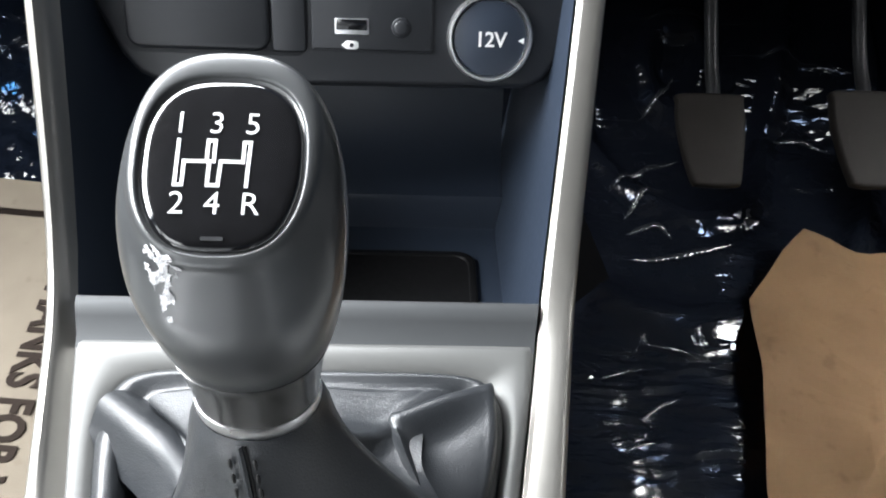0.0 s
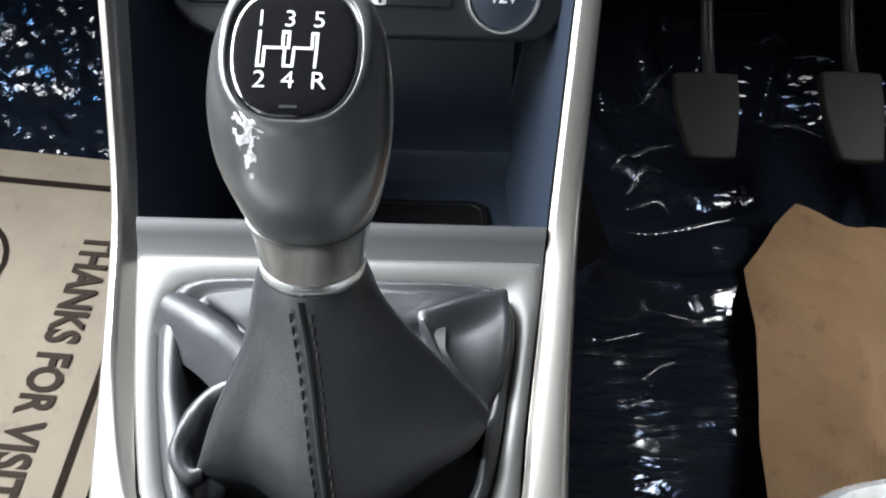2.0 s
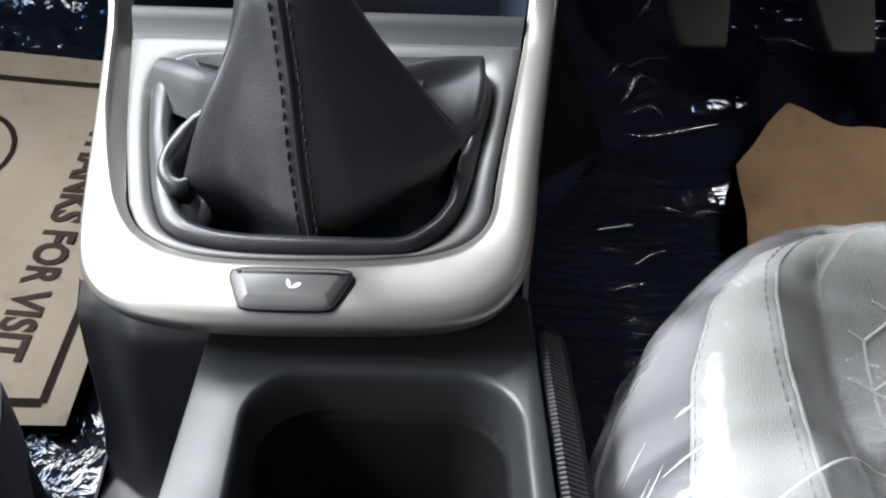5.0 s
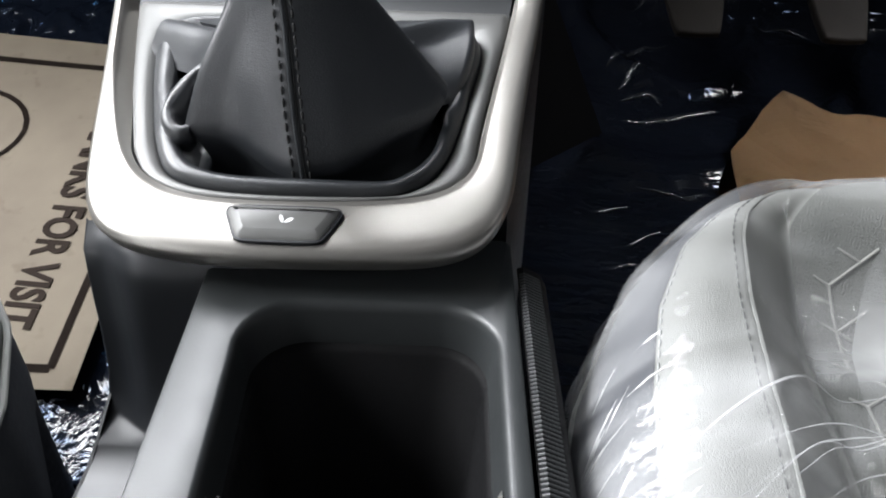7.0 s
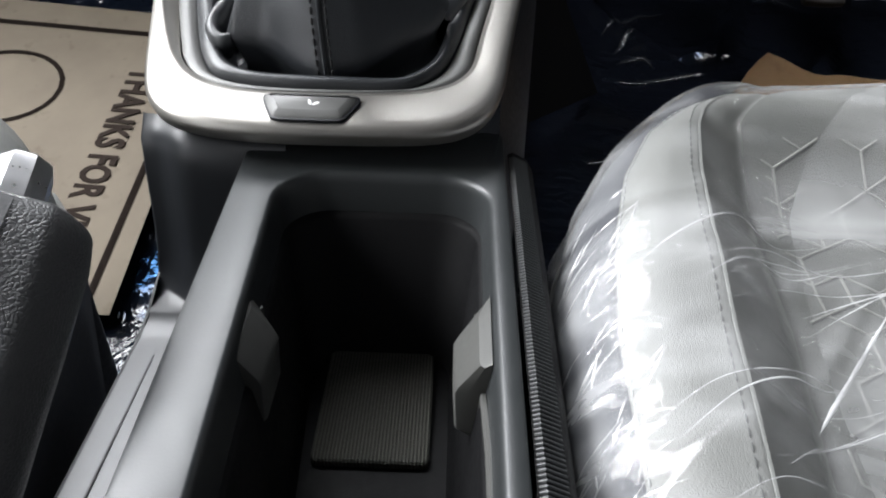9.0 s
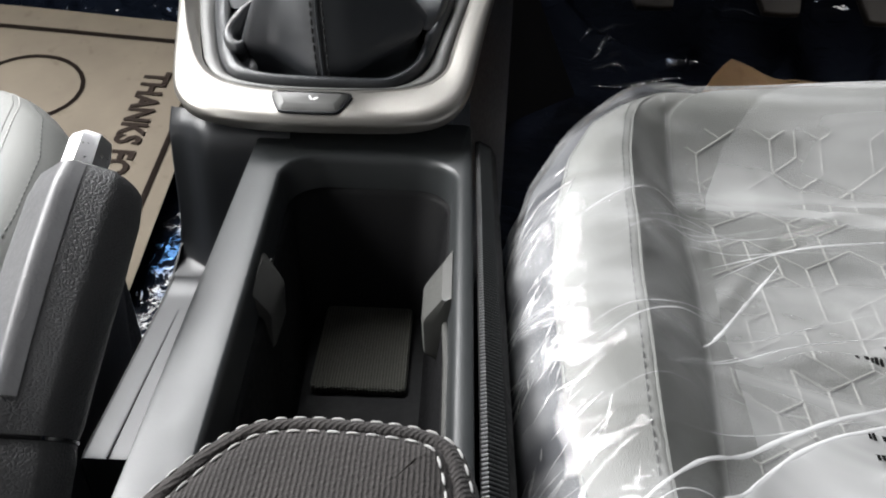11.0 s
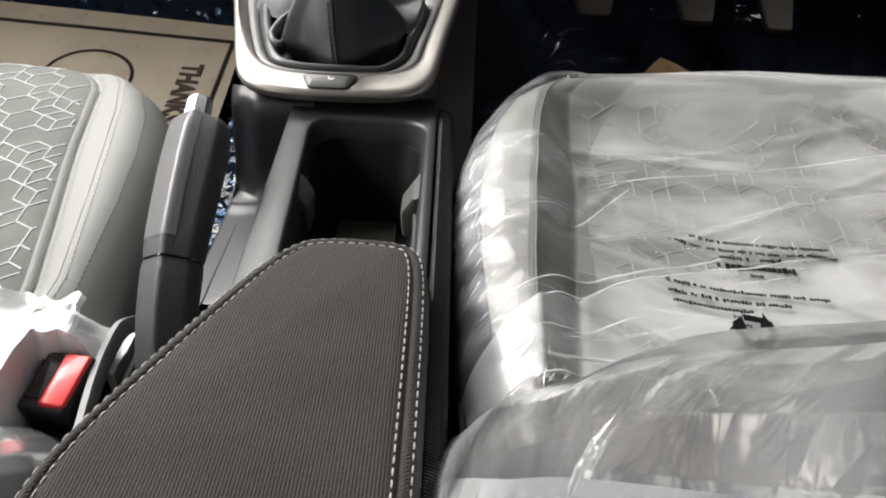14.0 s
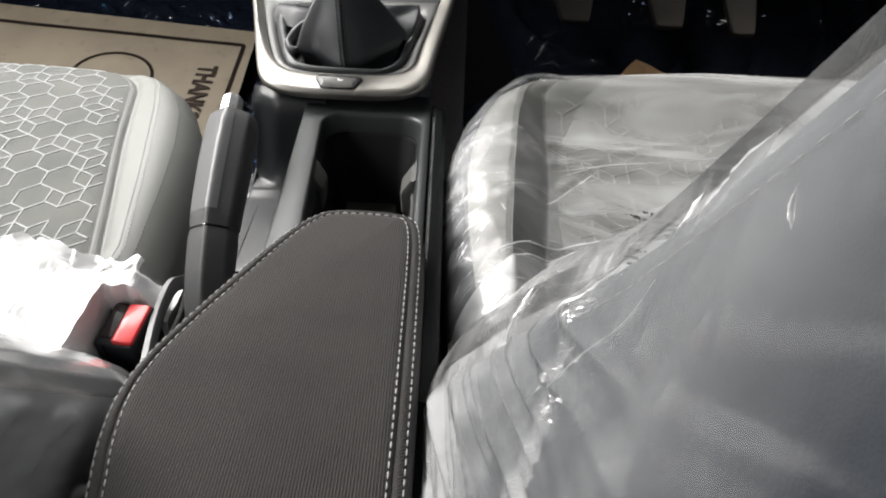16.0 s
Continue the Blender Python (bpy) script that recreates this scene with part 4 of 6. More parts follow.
_k = np.array(sorted(CRESTS + [(a + 360, *r) for a, *r in CRESTS] + [(a - 360, *r) for a, *r in CRESTS]))


def boot_key(th):
    d = math.degrees(th)
    d = d - 360 if d > 0 else d
    w = np.linspace(-4, 4, 7)
    return np.mean([[np.interp(d + e, _k[:, 0], _k[:, c]) for c in range(1, 6)] for e in w], axis=0)


# rolled folds at the corners of the boot: line, height, width
BOOT_FOLDS = [
    ([(0.029, 0.090), (0.034, 0.074), (0.040, 0.059), (0.047, 0.046)], 0.0050, 0.0038),
    ([(0.0590, 0.099), (0.0600, 0.078), (0.0565, 0.053), (0.0510, 0.036)], 0.0040, 0.0036),
    ([(0.031, 0.093), (0.045, 0.098), (0.058, 0.099)], 0.0040, 0.0034),
    ([(-0.038, 0.076), (-0.055, 0.083), (-0.0650, 0.091)], 0.0050, 0.0040),
    ([(-0.0660, 0.090), (-0.0640, 0.070), (-0.0590, 0.050), (-0.0535, 0.036)], 0.0035, 0.0034)]


def boot_fold(x, y):
    h = -0.0050 * math.exp(-((x - 0.047) / 0.007) ** 2 - ((y - 0.078) / 0.011) ** 2) - 0.0050 * math.exp(-((x + 0.052) / 0.006) ** 2 - ((y - 0.063) / 0.010) ** 2)
    for pts, amp, wide in BOOT_FOLDS:
        best = 1.0
        for (ax, ay), (bx, by) in zip(pts, pts[1:]):
            dx, dy = bx - ax, by - ay
            t = min(1.0, max(0.0, ((x - ax) * dx + (y - ay) * dy) / (dx * dx + dy * dy)))
            best = min(best, math.hypot(x - ax - t * dx, y - ay - t * dy))
        h += 0.6 * amp * math.exp(-(best / (1.35 * wide)) ** 2)
    return h


LOW = _sl[0]
NB = 31
rings_b = [[] for _ in range(NB)]
for k in range(NTH):
    th = TH[k]
    cx, cy, cz, drop, bulge = boot_key(th)
    crest = np.array((cx, cy, cz))
    f0 = on_ring(k, R_BOOT[k] - 0.0006, -0.0075)
    f1 = on_ring(k, R_BOOT[k] - 0.0009, -0.0015)
    roll = 1.0 + 0.55 * smooth(0.45, 0.9, -math.cos(th))
    f2 = on_ring(k, R_BOOT[k] - 0.0030 * roll, 0.0013 * roll)
    f3 = on_ring(k, R_BOOT[k] - 0.0062 * roll, 0.0003)
    out = np.array((math.cos(th), math.sin(th), 0))
    mid = f3 * 0.6 + crest * 0.4 - np.array((0, 0, drop))
    under = crest - np.array((0, 0, 0.6 * drop)) - out * 0.22 * drop
    top = slice_pt(LOW, th, 0.0008)
    top[2] += 0.0012
    neck = slice_pt(LOW, th, 0.0034)
    neck[2] -= 0.004
    pts = [f0, f1, f2, f3, mid, under, crest]
    line = spline(pts[:4], 2)[:-1] + spline(pts[3:], 4)
    sag = smooth(-0.1, 0.5, math.sin(th))
    m1 = crest * 0.66 + neck * 0.34 - out * 0.0016 + out * bulge
    m2 = crest * 0.3 + neck * 0.7 - out * 0.0010
    s1, s2 = crest * 0.40 + neck * 0.60, crest * 0.12 + neck * 0.88
    s1[2], s2[2] = crest[2] + 0.06 * (neck[2] - crest[2]), crest[2] + 0.42 * (neck[2] - crest[2])
    rise = spline([crest, m1 * (1 - sag) + s1 * sag, m2 * (1 - sag) + s2 * sag, neck, top], 3)[1:]
    line = (line + rise)[:NB]
    while len(line) < NB:
        line.append(line[-1])
    for r in range(NB):
        p = line[r]
        wr = 0.0003 * noise.noise((2.0 * math.cos(th), p[2] * 40, p[0] * 40)) * smooth(NB, NB - 14, r)
        rings_b[r].append(p + out * wr + np.array((0, 0, boot_fold(p[0], p[1]) * smooth(3, 6, r) * smooth(22, 16, r))))
boot = part("boot", loft(rings_b), M_LEATHER, lever, "black leather boot with soft folds", sharp=75)


def ear_fold():
    """The leather curled into a small open loop at the corner of the boot."""
    loop = even(spline([(-0.0365, 0.0500, 0.2570), (-0.0430, 0.0487, 0.2535), (-0.0484, 0.0432, 0.2490), (-0.0515, 0.0355, 0.2435), (-0.0500, 0.0305, 0.2408), (-0.0462, 0.0275, 0.2392), (-0.0425, 0.0285, 0.2400)], 6), 34)
    mid = np.array((-0.0425, 0.0375, 0.0))
    rows = []
    for k, p in enumerate(loop):
        n = np.array((p[0], p[1], 0.0)) - mid
        n /= np.linalg.norm(n)
        g = 0.7 + 0.5 * math.sin(math.pi * k / 33)
        rows.append([p + n * a * g + np.array((0, 0, b * g)) for a, b in ((-0.0042, -0.0140), (-0.0035, -0.0046), (-0.0023, -0.0012), (0.0, 0.0006), (0.0020, -0.0002), (0.0031, -0.0026), (0.0026, -0.0066), (0.0, -0.0110), (-0.0035, -0.0140))])
    return loft(rows, closed=False)


def corner_fold():
    """The flat three-sided fold on the other corner, with a rolled near edge."""
    left = even(spline([(0.0262, 0.0850, 0.2585), (0.0325, 0.0680, 0.2565), (0.0392, 0.0550, 0.2525), (0.0475, 0.0460, 0.2470)], 6), 26)
    right = even(spline([(0.0590, 0.1000, 0.2570), (0.0588, 0.0845, 0.2535), (0.0560, 0.0690, 0.2480), (0.0500, 0.0530, 0.2400)], 6), 26)
    rows = []
    for k, (a, b) in enumerate(zip(left, right)):
        t = k / 25
        row = [a + np.array((-0.0030, 0, -0.0060)), a + np.array((-0.0018, 0, -0.0016)), a + np.array((-0.0006, 0, 0.0002))]
        for q in range(1, 16):
            f = q / 16
            p = a + (b - a) * f
            p[2] += -0.0062 * math.sin(math.pi * f ** 0.55) * (1 - 0.5 * t) * smooth(-0.02, 0.25, t) + 0.0014 * math.sin(math.pi * f) * (1 - smooth(0, 0.2, t))
            row.append(p)
        row += [b + np.array((0, 0, 0.0002)), b + np.array((0.0010, -0.0004, -0.0010)), b + np.array((0.0016, -0.0008, -0.0050)), b + np.array((0.0010, -0.0010, -0.0130))]
        rows.append(row)
    first = [[p + np.array((0, dy, dz)) for p in rows[0]] for dy, dz in ((0.0060, -0.0060), (0.0022, -0.0012))]
    return loft(first + rows, closed=False)


def back_fold():
    """A soft crease from the far corner to the lever."""
    line = even(spline([(-0.0705, 0.0965, 0.2555), (-0.0580, 0.0860, 0.2580), (-0.0440, 0.0735, 0.2605), (-0.0330, 0.0600, 0.2640)], 6), 26)
    across = np.array((0.62, 0.78, 0.0))
    return loft([[p + across * a + np.array((0, 0, b)) for a, b in ((-0.0125, -0.0170), (-0.0085, -0.0105), (-0.0050, -0.0052), (-0.0024, -0.0024), (0.0004, -0.0016), (0.0036, -0.0028), (0.0075, -0.0062), (0.0115, -0.0120))] for p in line], closed=False)


for fold in (ear_fold, corner_fold, back_fold):
    part("leather_fold", fold(), M_LEATHER, boot, sharp=80)


def boot_line(th, lift, r0=7, r1=30):
    f = th / (2 * math.pi) * NTH - math.floor(th / (2 * math.pi) * NTH)
    k = int(math.floor(th / (2 * math.pi) * NTH)) % NTH
    out = np.array((math.cos(th), math.sin(th), 0.5))
    return [np.array(rings_b[r][k]) * (1 - f) + np.array(rings_b[r][(k + 1) % NTH]) * f + out * lift for r in range(r0, r1)]


def seam_line(off, lift):
    """A line down the rear face at a sideways distance off from the seam."""
    base = boot_line(math.radians(270 - 1.5), lift)
    out = []
    for i, p in enumerate(base):
        out.append(p + np.array((off + 0.0075 - 0.0100 * i / len(base), 0, 0)))
    return out


part("seam", tube(seam_line(0.0, 0.0002), 0.0009, 6), M_LEATHER, boot)
part("seam_groove", tube(seam_line(0.0012, 0.0002), 0.0004, 6), M_THREAD_DARK, boot)
part("seam_stitching", stitches([seam_line(-0.0031, 0.0005), seam_line(0.0031, 0.0009)], 0.0030, 0.0012, 0.0005), M_THREAD_DARK, boot, "black stitching")


# ---- armrest ----
armrest = thing("armrest", "brown-grey ribbed cloth armrest with pale double stitching", "armrest")
ARM = [(0.0775, -0.245), (0.0745, -0.2165), (0.067, -0.2055), (0.050, -0.2015), (0.024, -0.2012), (0.009, -0.2070), (-0.005, -0.2245), (-0.0195, -0.253), (-0.0390, -0.297), (-0.0540, -0.335), (-0.0590, -0.362), (-0.0570, -0.390), (-0.051, -0.418), (-0.044, -0.46), (-0.036, -0.495), (-0.010, -0.512), (0.040, -0.512), (0.068, -0.500), (0.0765, -0.46), (0.0778, -0.40), (0.0780, -0.32)]
arm_line = [tuple(p[:2]) for p in even(spline(ARM, 10, True), 260, True)]


def arm_dome(x, y):
    return 0.0030 * noise.noise((x * 9, y * 9, 2)) * 0.35


def arm_ring(d, z):
    return [(x, y, z + (arm_dome(x, y) if d > 0.004 else 0)) for x, y in inset(arm_line, d)]


AZ = 0.006
rs = [arm_ring(d, z + AZ) for d, z in ((0.010, 0.176), (0.003, 0.178), (0.0005, 0.184), (0.0, 0.204), (0.0006, 0.2115), (0.0022, 0.2160), (0.0052, 0.2188), (0.0066, 0.2190), (0.0076, 0.2184), (0.0088, 0.2196), (0.0120, 0.2210), (0.0150, 0.2216))]
part("pad", loft(rs, True, True, True), M_ARMCLOTH, armrest, "ribbed cloth pad", sharp=75)
M_ARMEDGE = cloth("dark border cloth", (0.060, 0.056, 0.055), (0.040, 0.037, 0.036), 0.004, 0.8, 0.4)
part("border", loft([arm_ring(d, z + AZ) for d, z in ((-0.0004, 0.198), (-0.0003, 0.2045), (0.0003, 0.2122), (0.0019, 0.2167), (0.0050, 0.2195), (0.0064, 0.2196), (0.0073, 0.2188))]), M_ARMEDGE, armrest, "dark sewn border", sharp=75)
for d, z in ((0.0028, 0.2180), (0.0096, 0.2205)):
    line = arm_ring(d, z + AZ)
    part("stitching", stitches([line + line[:1]], 0.0034, 0.0017, 0.00036), M_THREAD, armrest, "pale grey stitching")
part("armrest_box", loft([[(x, y, z) for x, y in inset(arm_line, d)] for d, z in ((0.008, 0.05), (0.006, 0.179))], True, True, True), M_PLASTIC_DARK, armrest, "black box under the pad")

# ---- handbrake ----
brake = thing("handbrake", "grained dark grey handbrake lever with chrome release button", "handbrake")
HB = [(-0.0605, -0.246, 0.105), (-0.0612, -0.234, 0.143), (-0.0622, -0.216, 0.171), (-0.0632, -0.190, 0.1925), (-0.0637, -0.164, 0.2075), (-0.0640, -0.136, 0.2215), (-0.0642, -0.110, 0.2335)]
hb_axis = spline(HB, 6)


def hb_ring(i, r, k0=0, k1=32, n=32, grow=0.0):
    P = hb_axis
    t = P[min(i + 1, len(P) - 1)] - P[max(i - 1, 0)]
    t = t / np.linalg.norm(t)
    a = np.cross(t, (0, 0, 1.0))
    a /= np.linalg.norm(a)
    b = np.cross(a, t)
    out = []
    for k in range(k0, k1):
        g = 2 * math.pi * k / n
        q = r
        dg = (math.degrees(g) - 124 + 180) % 360 - 180
        if abs(dg) < 29:
            q = min(q, 0.895 * r / max(0.2, math.cos(radians(dg))))
        dg = (math.degrees(g) - 66 + 180) % 360 - 180
        if abs(dg) < 29:
            q = min(q, 0.90 * r / max(0.2, math.cos(radians(dg))))
        q += grow
        out.append(P[i] + a * q * 0.97 * math.cos(g) + b * q * 1.08 * math.sin(g))
    return out


def hb_r(i):
    s = i / (len(hb_axis) - 1)
    return table(s, ((0, 0.0150), (0.3, 0.0158), (0.49, 0.0166), (0.505, 0.0152), (0.52, 0.0168), (0.8, 0.0186), (0.95, 0.0186), (1.0, 0.0172)))


NH = len(hb_axis)
part("grip", loft([hb_ring(i, hb_r(i), 0, 64, 64) for i in range(NH)] + [[p + (hb_axis[-1] - hb_axis[-2]) * 0.5 for p in hb_ring(NH - 1, 0.0140, 0, 64, 64)]], True, True, True), M_GRIP, brake, "grained dark grip", sharp=50)
# A paler colour gives this facet the light falling on the grip's left.
part("grip_facet", loft([hb_ring(i, hb_r(i), 13, 31, 64, 0.0003) for i in range(20, NH)], closed=False), M_GRIP_LIT, brake, "smoother facet, paled for the light on that side", sharp=50)
part("grip_seam", loft([[p + (hb_axis[19] - hb_axis[18]) / np.linalg.norm(hb_axis[19] - hb_axis[18]) * s for p in hb_ring(18, 0.0158, 0, 64, 64, g)] for s, g in ((-0.0008, 0.0), (-0.0005, 0.0005), (0.0005, 0.0005), (0.0008, 0.0))]), M_GLOSS, brake, "dark joint in the grip", sharp=40)
tipd = (hb_axis[-1] - hb_axis[-3]) / np.linalg.norm(hb_axis[-1] - hb_axis[-3])
tip0 = hb_axis[-1] + np.array((-0.0030, 0.004, 0.0070))
part("release_button", loft([[tip0 + tipd * s + np.array((r * math.cos(a), -r * 0.35 * math.sin(a), r * math.sin(a) * 0.94)) for a in np.linspace(0, 2 * math.pi, 8, False)] for s, r in ((-0.006, 0.0080), (0.0085, 0.0078), (0.0110, 0.0072), (0.0120, 0.0060))], True, True, True), M_CHROME, brake, "chrome push button", sharp=25)

# ---- seats ----


class Cushion:
    """A seat cushion as a height over its plan; side = -1: the one to the console's left."""

    def __init__(self, side, edge, front, top, crease, depth, dip):
        self.side, self.edge, self.front, self.top, self.crease, self.depth, self.dip = side, edge, front, top, crease, depth, dip

    def x_of(self, q, y):
        return table(y, self.edge) + self.side * q

    def z(self, q, y):
        x = self.x_of(q, y)
        d1 = q
        d2 = table(abs(x), self.front) - y
        z = table(y, self.top)
        c = self.side * (table(y, self.crease) - table(y, self.edge))
        fade = smooth(0.03, -0.03, y) if self.side > 0 else 1.0
        if q < c:
            z += 0.004 * math.sin(math.pi * min(1, q / c)) * smooth(0.06, 0.0, y) - self.dip * fade * min(1.0, max(0.0, (q / c - 0.62) / 0.38))
        else:
            z -= self.dip * fade + self.depth * smooth(c, c + 0.10, q) * smooth(0.05, -0.15, y)
        z -= (0.0035 if self.side < 0 else 0.0012) * math.exp(-((q - c) / 0.0035) ** 2)
        if self.side > 0:
            z += 0.006 * smooth(0.18, 0.34, x) * smooth(-0.09, 0.0, y)
        for d, r in ((d1, 0.034), (d2, 0.045)):
            if d < r:
                e = 1 - max(0.0, d) / r
                z -= r * (1 - math.sqrt(max(0.0, 1 - e * e)))
        return z

    def pt(self, q, y, lift=0.0):
        return np.array((self.x_of(q, y), y, self.z(q, y) + lift))

    def mesh(self, y0, y1, width, q0=0.0, lift=0.0, ny=150, skirt=0.10):
        qs = [q0 + (width - q0) * (k / 200) ** 1.5 for k in range(201)]
        rows = []
        for j in range(ny + 1):
            y = y0 + (y1 - y0) * (1 - (1 - j / ny) ** 1.3)
            row = []
            if q0 == 0.0:
                p = self.pt(0, y, lift)
                row += [p + np.array((self.side * 0.012, 0, -skirt)), p + np.array((self.side * 0.003, 0, -0.6 * skirt)), p + np.array((-self.side * 0.002, 0, -0.25 * skirt))]
            row += [self.pt(q, y, lift) for q in qs]
            rows.append(row)
        if y1 > 0:
            last = rows[-1]
            for k in (0.15, 0.5, 1.0):
                rows.append([p + np.array((0, 0.006 * (1 if k < 0.5 else 0.2), -skirt * k)) for p in last])
        return loft(rows, closed=False)


DRIVER = Cushion(1, ((-0.34, 0.104), (-0.26, 0.097), (-0.17, 0.090), (-0.11, 0.090), (-0.065, 0.0955), (-0.03, 0.104), (0.0, 0.118), (0.026, 0.142), (0.045, 0.172), (0.060, 0.215), (0.070, 0.26)),
                 ((0.0, 0.074), (0.2, 0.072), (0.33, 0.082), (0.45, 0.082), (0.6, 0.070)), ((-0.34, 0.176), (-0.2, 0.192), (-0.08, 0.208), (0.02, 0.218), (0.07, 0.217)),
                 ((-0.34, 0.148), (-0.195, 0.159), (-0.143, 0.166), (-0.083, 0.172), (0.015, 0.175), (0.05, 0.205), (0.07, 0.27)), 0.014, 0.025)
PASSENGER = Cushion(-1, ((-0.34, -0.165), (-0.262, -0.150), (-0.246, -0.125), (-0.234, -0.100), (-0.2, -0.098), (-0.12, -0.104), (-0.07, -0.110), (-0.02, -0.121), (0.02, -0.138), (0.045, -0.158), (0.065, -0.190), (0.085, -0.24), (0.098, -0.29)),
                    ((0.0, 0.098), (0.2, 0.094), (0.3, 0.108), (0.45, 0.108), (0.6, 0.09)), ((-0.34, 0.165), (-0.2, 0.182), (-0.08, 0.193), (0.02, 0.198), (0.1, 0.196)),
                    ((-0.34, -0.195), (-0.26, -0.165), (-0.227, -0.1420), (-0.1965, -0.1400), (-0.13, -0.1550), (-0.05, -0.1740), (0.028, -0.190), (0.045, -0.198), (0.065, -0.214), (0.098, -0.30)), 0.008, 0.005)


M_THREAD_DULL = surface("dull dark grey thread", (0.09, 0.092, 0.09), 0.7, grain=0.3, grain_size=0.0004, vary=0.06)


def honeycomb(c, q0, q1, y0, y1, size, seed, keep):
    """Raised embroidered lines on a cushion: broken hexagons and little cubes."""
    rng = random.Random(seed)
    bm = bmesh.new()
    w, h = size * math.sqrt(3), size * 1.5
    edges = set()
    for r in range(-1, int((y1 - y0) / h) + 2):
        for k in range(-1, int((q1 - q0) / w) + 2):
            cx, cy = q0 + k * w + (w / 2 if r % 2 else 0), y0 + r * h
            cor = [(round(cx + size * math.sin(math.pi / 3 * i), 5), round(cy + size * math.cos(math.pi / 3 * i), 5)) for i in range(6)]
            for i in range(6):
                if rng.random() < keep:
                    edges.add(tuple(sorted((cor[i], cor[(i + 1) % 6]))))
            if rng.random() < 0.42:
                for i in rng.choice(((0, 2, 4), (1, 3, 5))):
                    edges.add(tuple(sorted(((round(cx, 5), round(cy, 5)), cor[i]))))
    for (ax, ay), (bx, by) in sorted(edges):
        line = []
        for k in range(6):
            q, y = ax + (bx - ax) * k / 5, ay + (by - ay) * k / 5
            lo = c.side * (table(y, c.crease) - table(y, c.edge)) + 0.008
            x = c.side * q
            q2 = c.side * (x - table(y, c.edge))
            if q2 > lo and y < table(abs(x), c.front) - 0.012 and y0 <= y <= y1:
                line.append(c.pt(q2, y, 0.0011))
        if len(line) > 1:
            join_into(bm, tube(line, 0.00075 if c.side < 0 else 0.0006, 5, True, 0.6))
    return bm


def build_seat(c, label, seed, y0, width):
    seat = thing("car_seat", label, "car seat", "front seats")
    yf = c.edge[-1][0]
    cush = part("cushion", c.mesh(y0, yf, width), M_VINYL, seat, "pale grey vinyl cushion bolster", sharp=70)
    cr = [(c.side * (table(y, c.crease) - table(y, c.edge)), y) for y in np.linspace(y0, yf - 0.012, 80)]
    rows = [[c.pt(q + 0.0015 + (width - q - 0.0015) * k / 60, y, 0.0008) for k in range(61)] for q, y in cr]
    part("cushion_centre", loft(rows, closed=False), M_SEATCLOTH, seat, "grey cloth centre with embroidered honeycomb lines", sharp=70)
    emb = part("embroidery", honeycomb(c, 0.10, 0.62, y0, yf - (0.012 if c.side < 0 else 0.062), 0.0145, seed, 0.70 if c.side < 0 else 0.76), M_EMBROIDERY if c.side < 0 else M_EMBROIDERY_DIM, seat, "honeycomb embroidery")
    tagged(emb, kind="stuff")
    mid = [(0.60 * c.side * (table(y, c.crease) - table(y, c.edge)), y) for y in np.linspace(y0 + 0.02, yf - 0.03, 90)]
    part("bolster_seam", tube([c.pt(q + 0.002, y, -0.0002) for q, y in mid], 0.0008, 6), M_VINYL, seat)
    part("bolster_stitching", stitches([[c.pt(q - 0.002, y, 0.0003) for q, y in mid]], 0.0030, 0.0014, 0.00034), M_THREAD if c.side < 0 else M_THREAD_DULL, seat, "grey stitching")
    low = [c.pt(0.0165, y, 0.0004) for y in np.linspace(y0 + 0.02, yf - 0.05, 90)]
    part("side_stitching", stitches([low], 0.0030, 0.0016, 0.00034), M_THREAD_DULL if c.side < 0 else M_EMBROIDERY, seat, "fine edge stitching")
    edge = [c.pt(0, y) for y in np.linspace(y0, yf - 0.004, 60)]
    # Dark strip along the driver cushion's edge: shade put into its colour.
    if c.side > 0:
        rows = []
        for y in np.linspace(y0, yf - 0.006, 90):
            rows.append([c.pt(0.0155, y, 0.0004)] + [c.pt(q, y) + np.array((-0.0008, 0, 0.0006)) for q in (0.0145, 0.012, 0.009, 0.006, 0.003, 0.001)] + [c.pt(0, y) + np.array((-0.0022, 0, -0.006)), c.pt(0, y) + np.array((-0.0044, 0, -0.022))])
        part("flank_shade", loft(rows, closed=False), M_SEATSIDE, seat, "cushion edge darkened for the shade on its flank", sharp=70)
    part("side_panel", loft([[p + np.array((-c.side * 0.004, 0, -0.020)) for p in edge], [p + np.array((-c.side * 0.005, 0, -0.05)) for p in edge], [p + np.array((c.side * 0.004, 0, -0.13)) for p in edge]], closed=False), M_SEATSIDE, seat, "dark grey cloth seat flank")
    part("piping", tube([p + np.array((-c.side * 0.004, 0, -0.020)) for p in edge], 0.0016, 8), M_VINYL, seat)
    part("seat_base", box(min(c.side * 0.13, c.side * 0.58), max(c.side * 0.13, c.side * 0.58), y0 + 0.02, 0.02, -0.05, 0.12, 0.01), M_PLASTIC_DARK, seat, "black seat rail base")
    return seat


driver = build_seat(DRIVER, "grey driver seat under a clear polythene cover", 3, -0.33, 0.50)
passenger = build_seat(PASSENGER, "pale grey passenger seat with honeycomb cloth centre", 8, -0.33, 0.50)


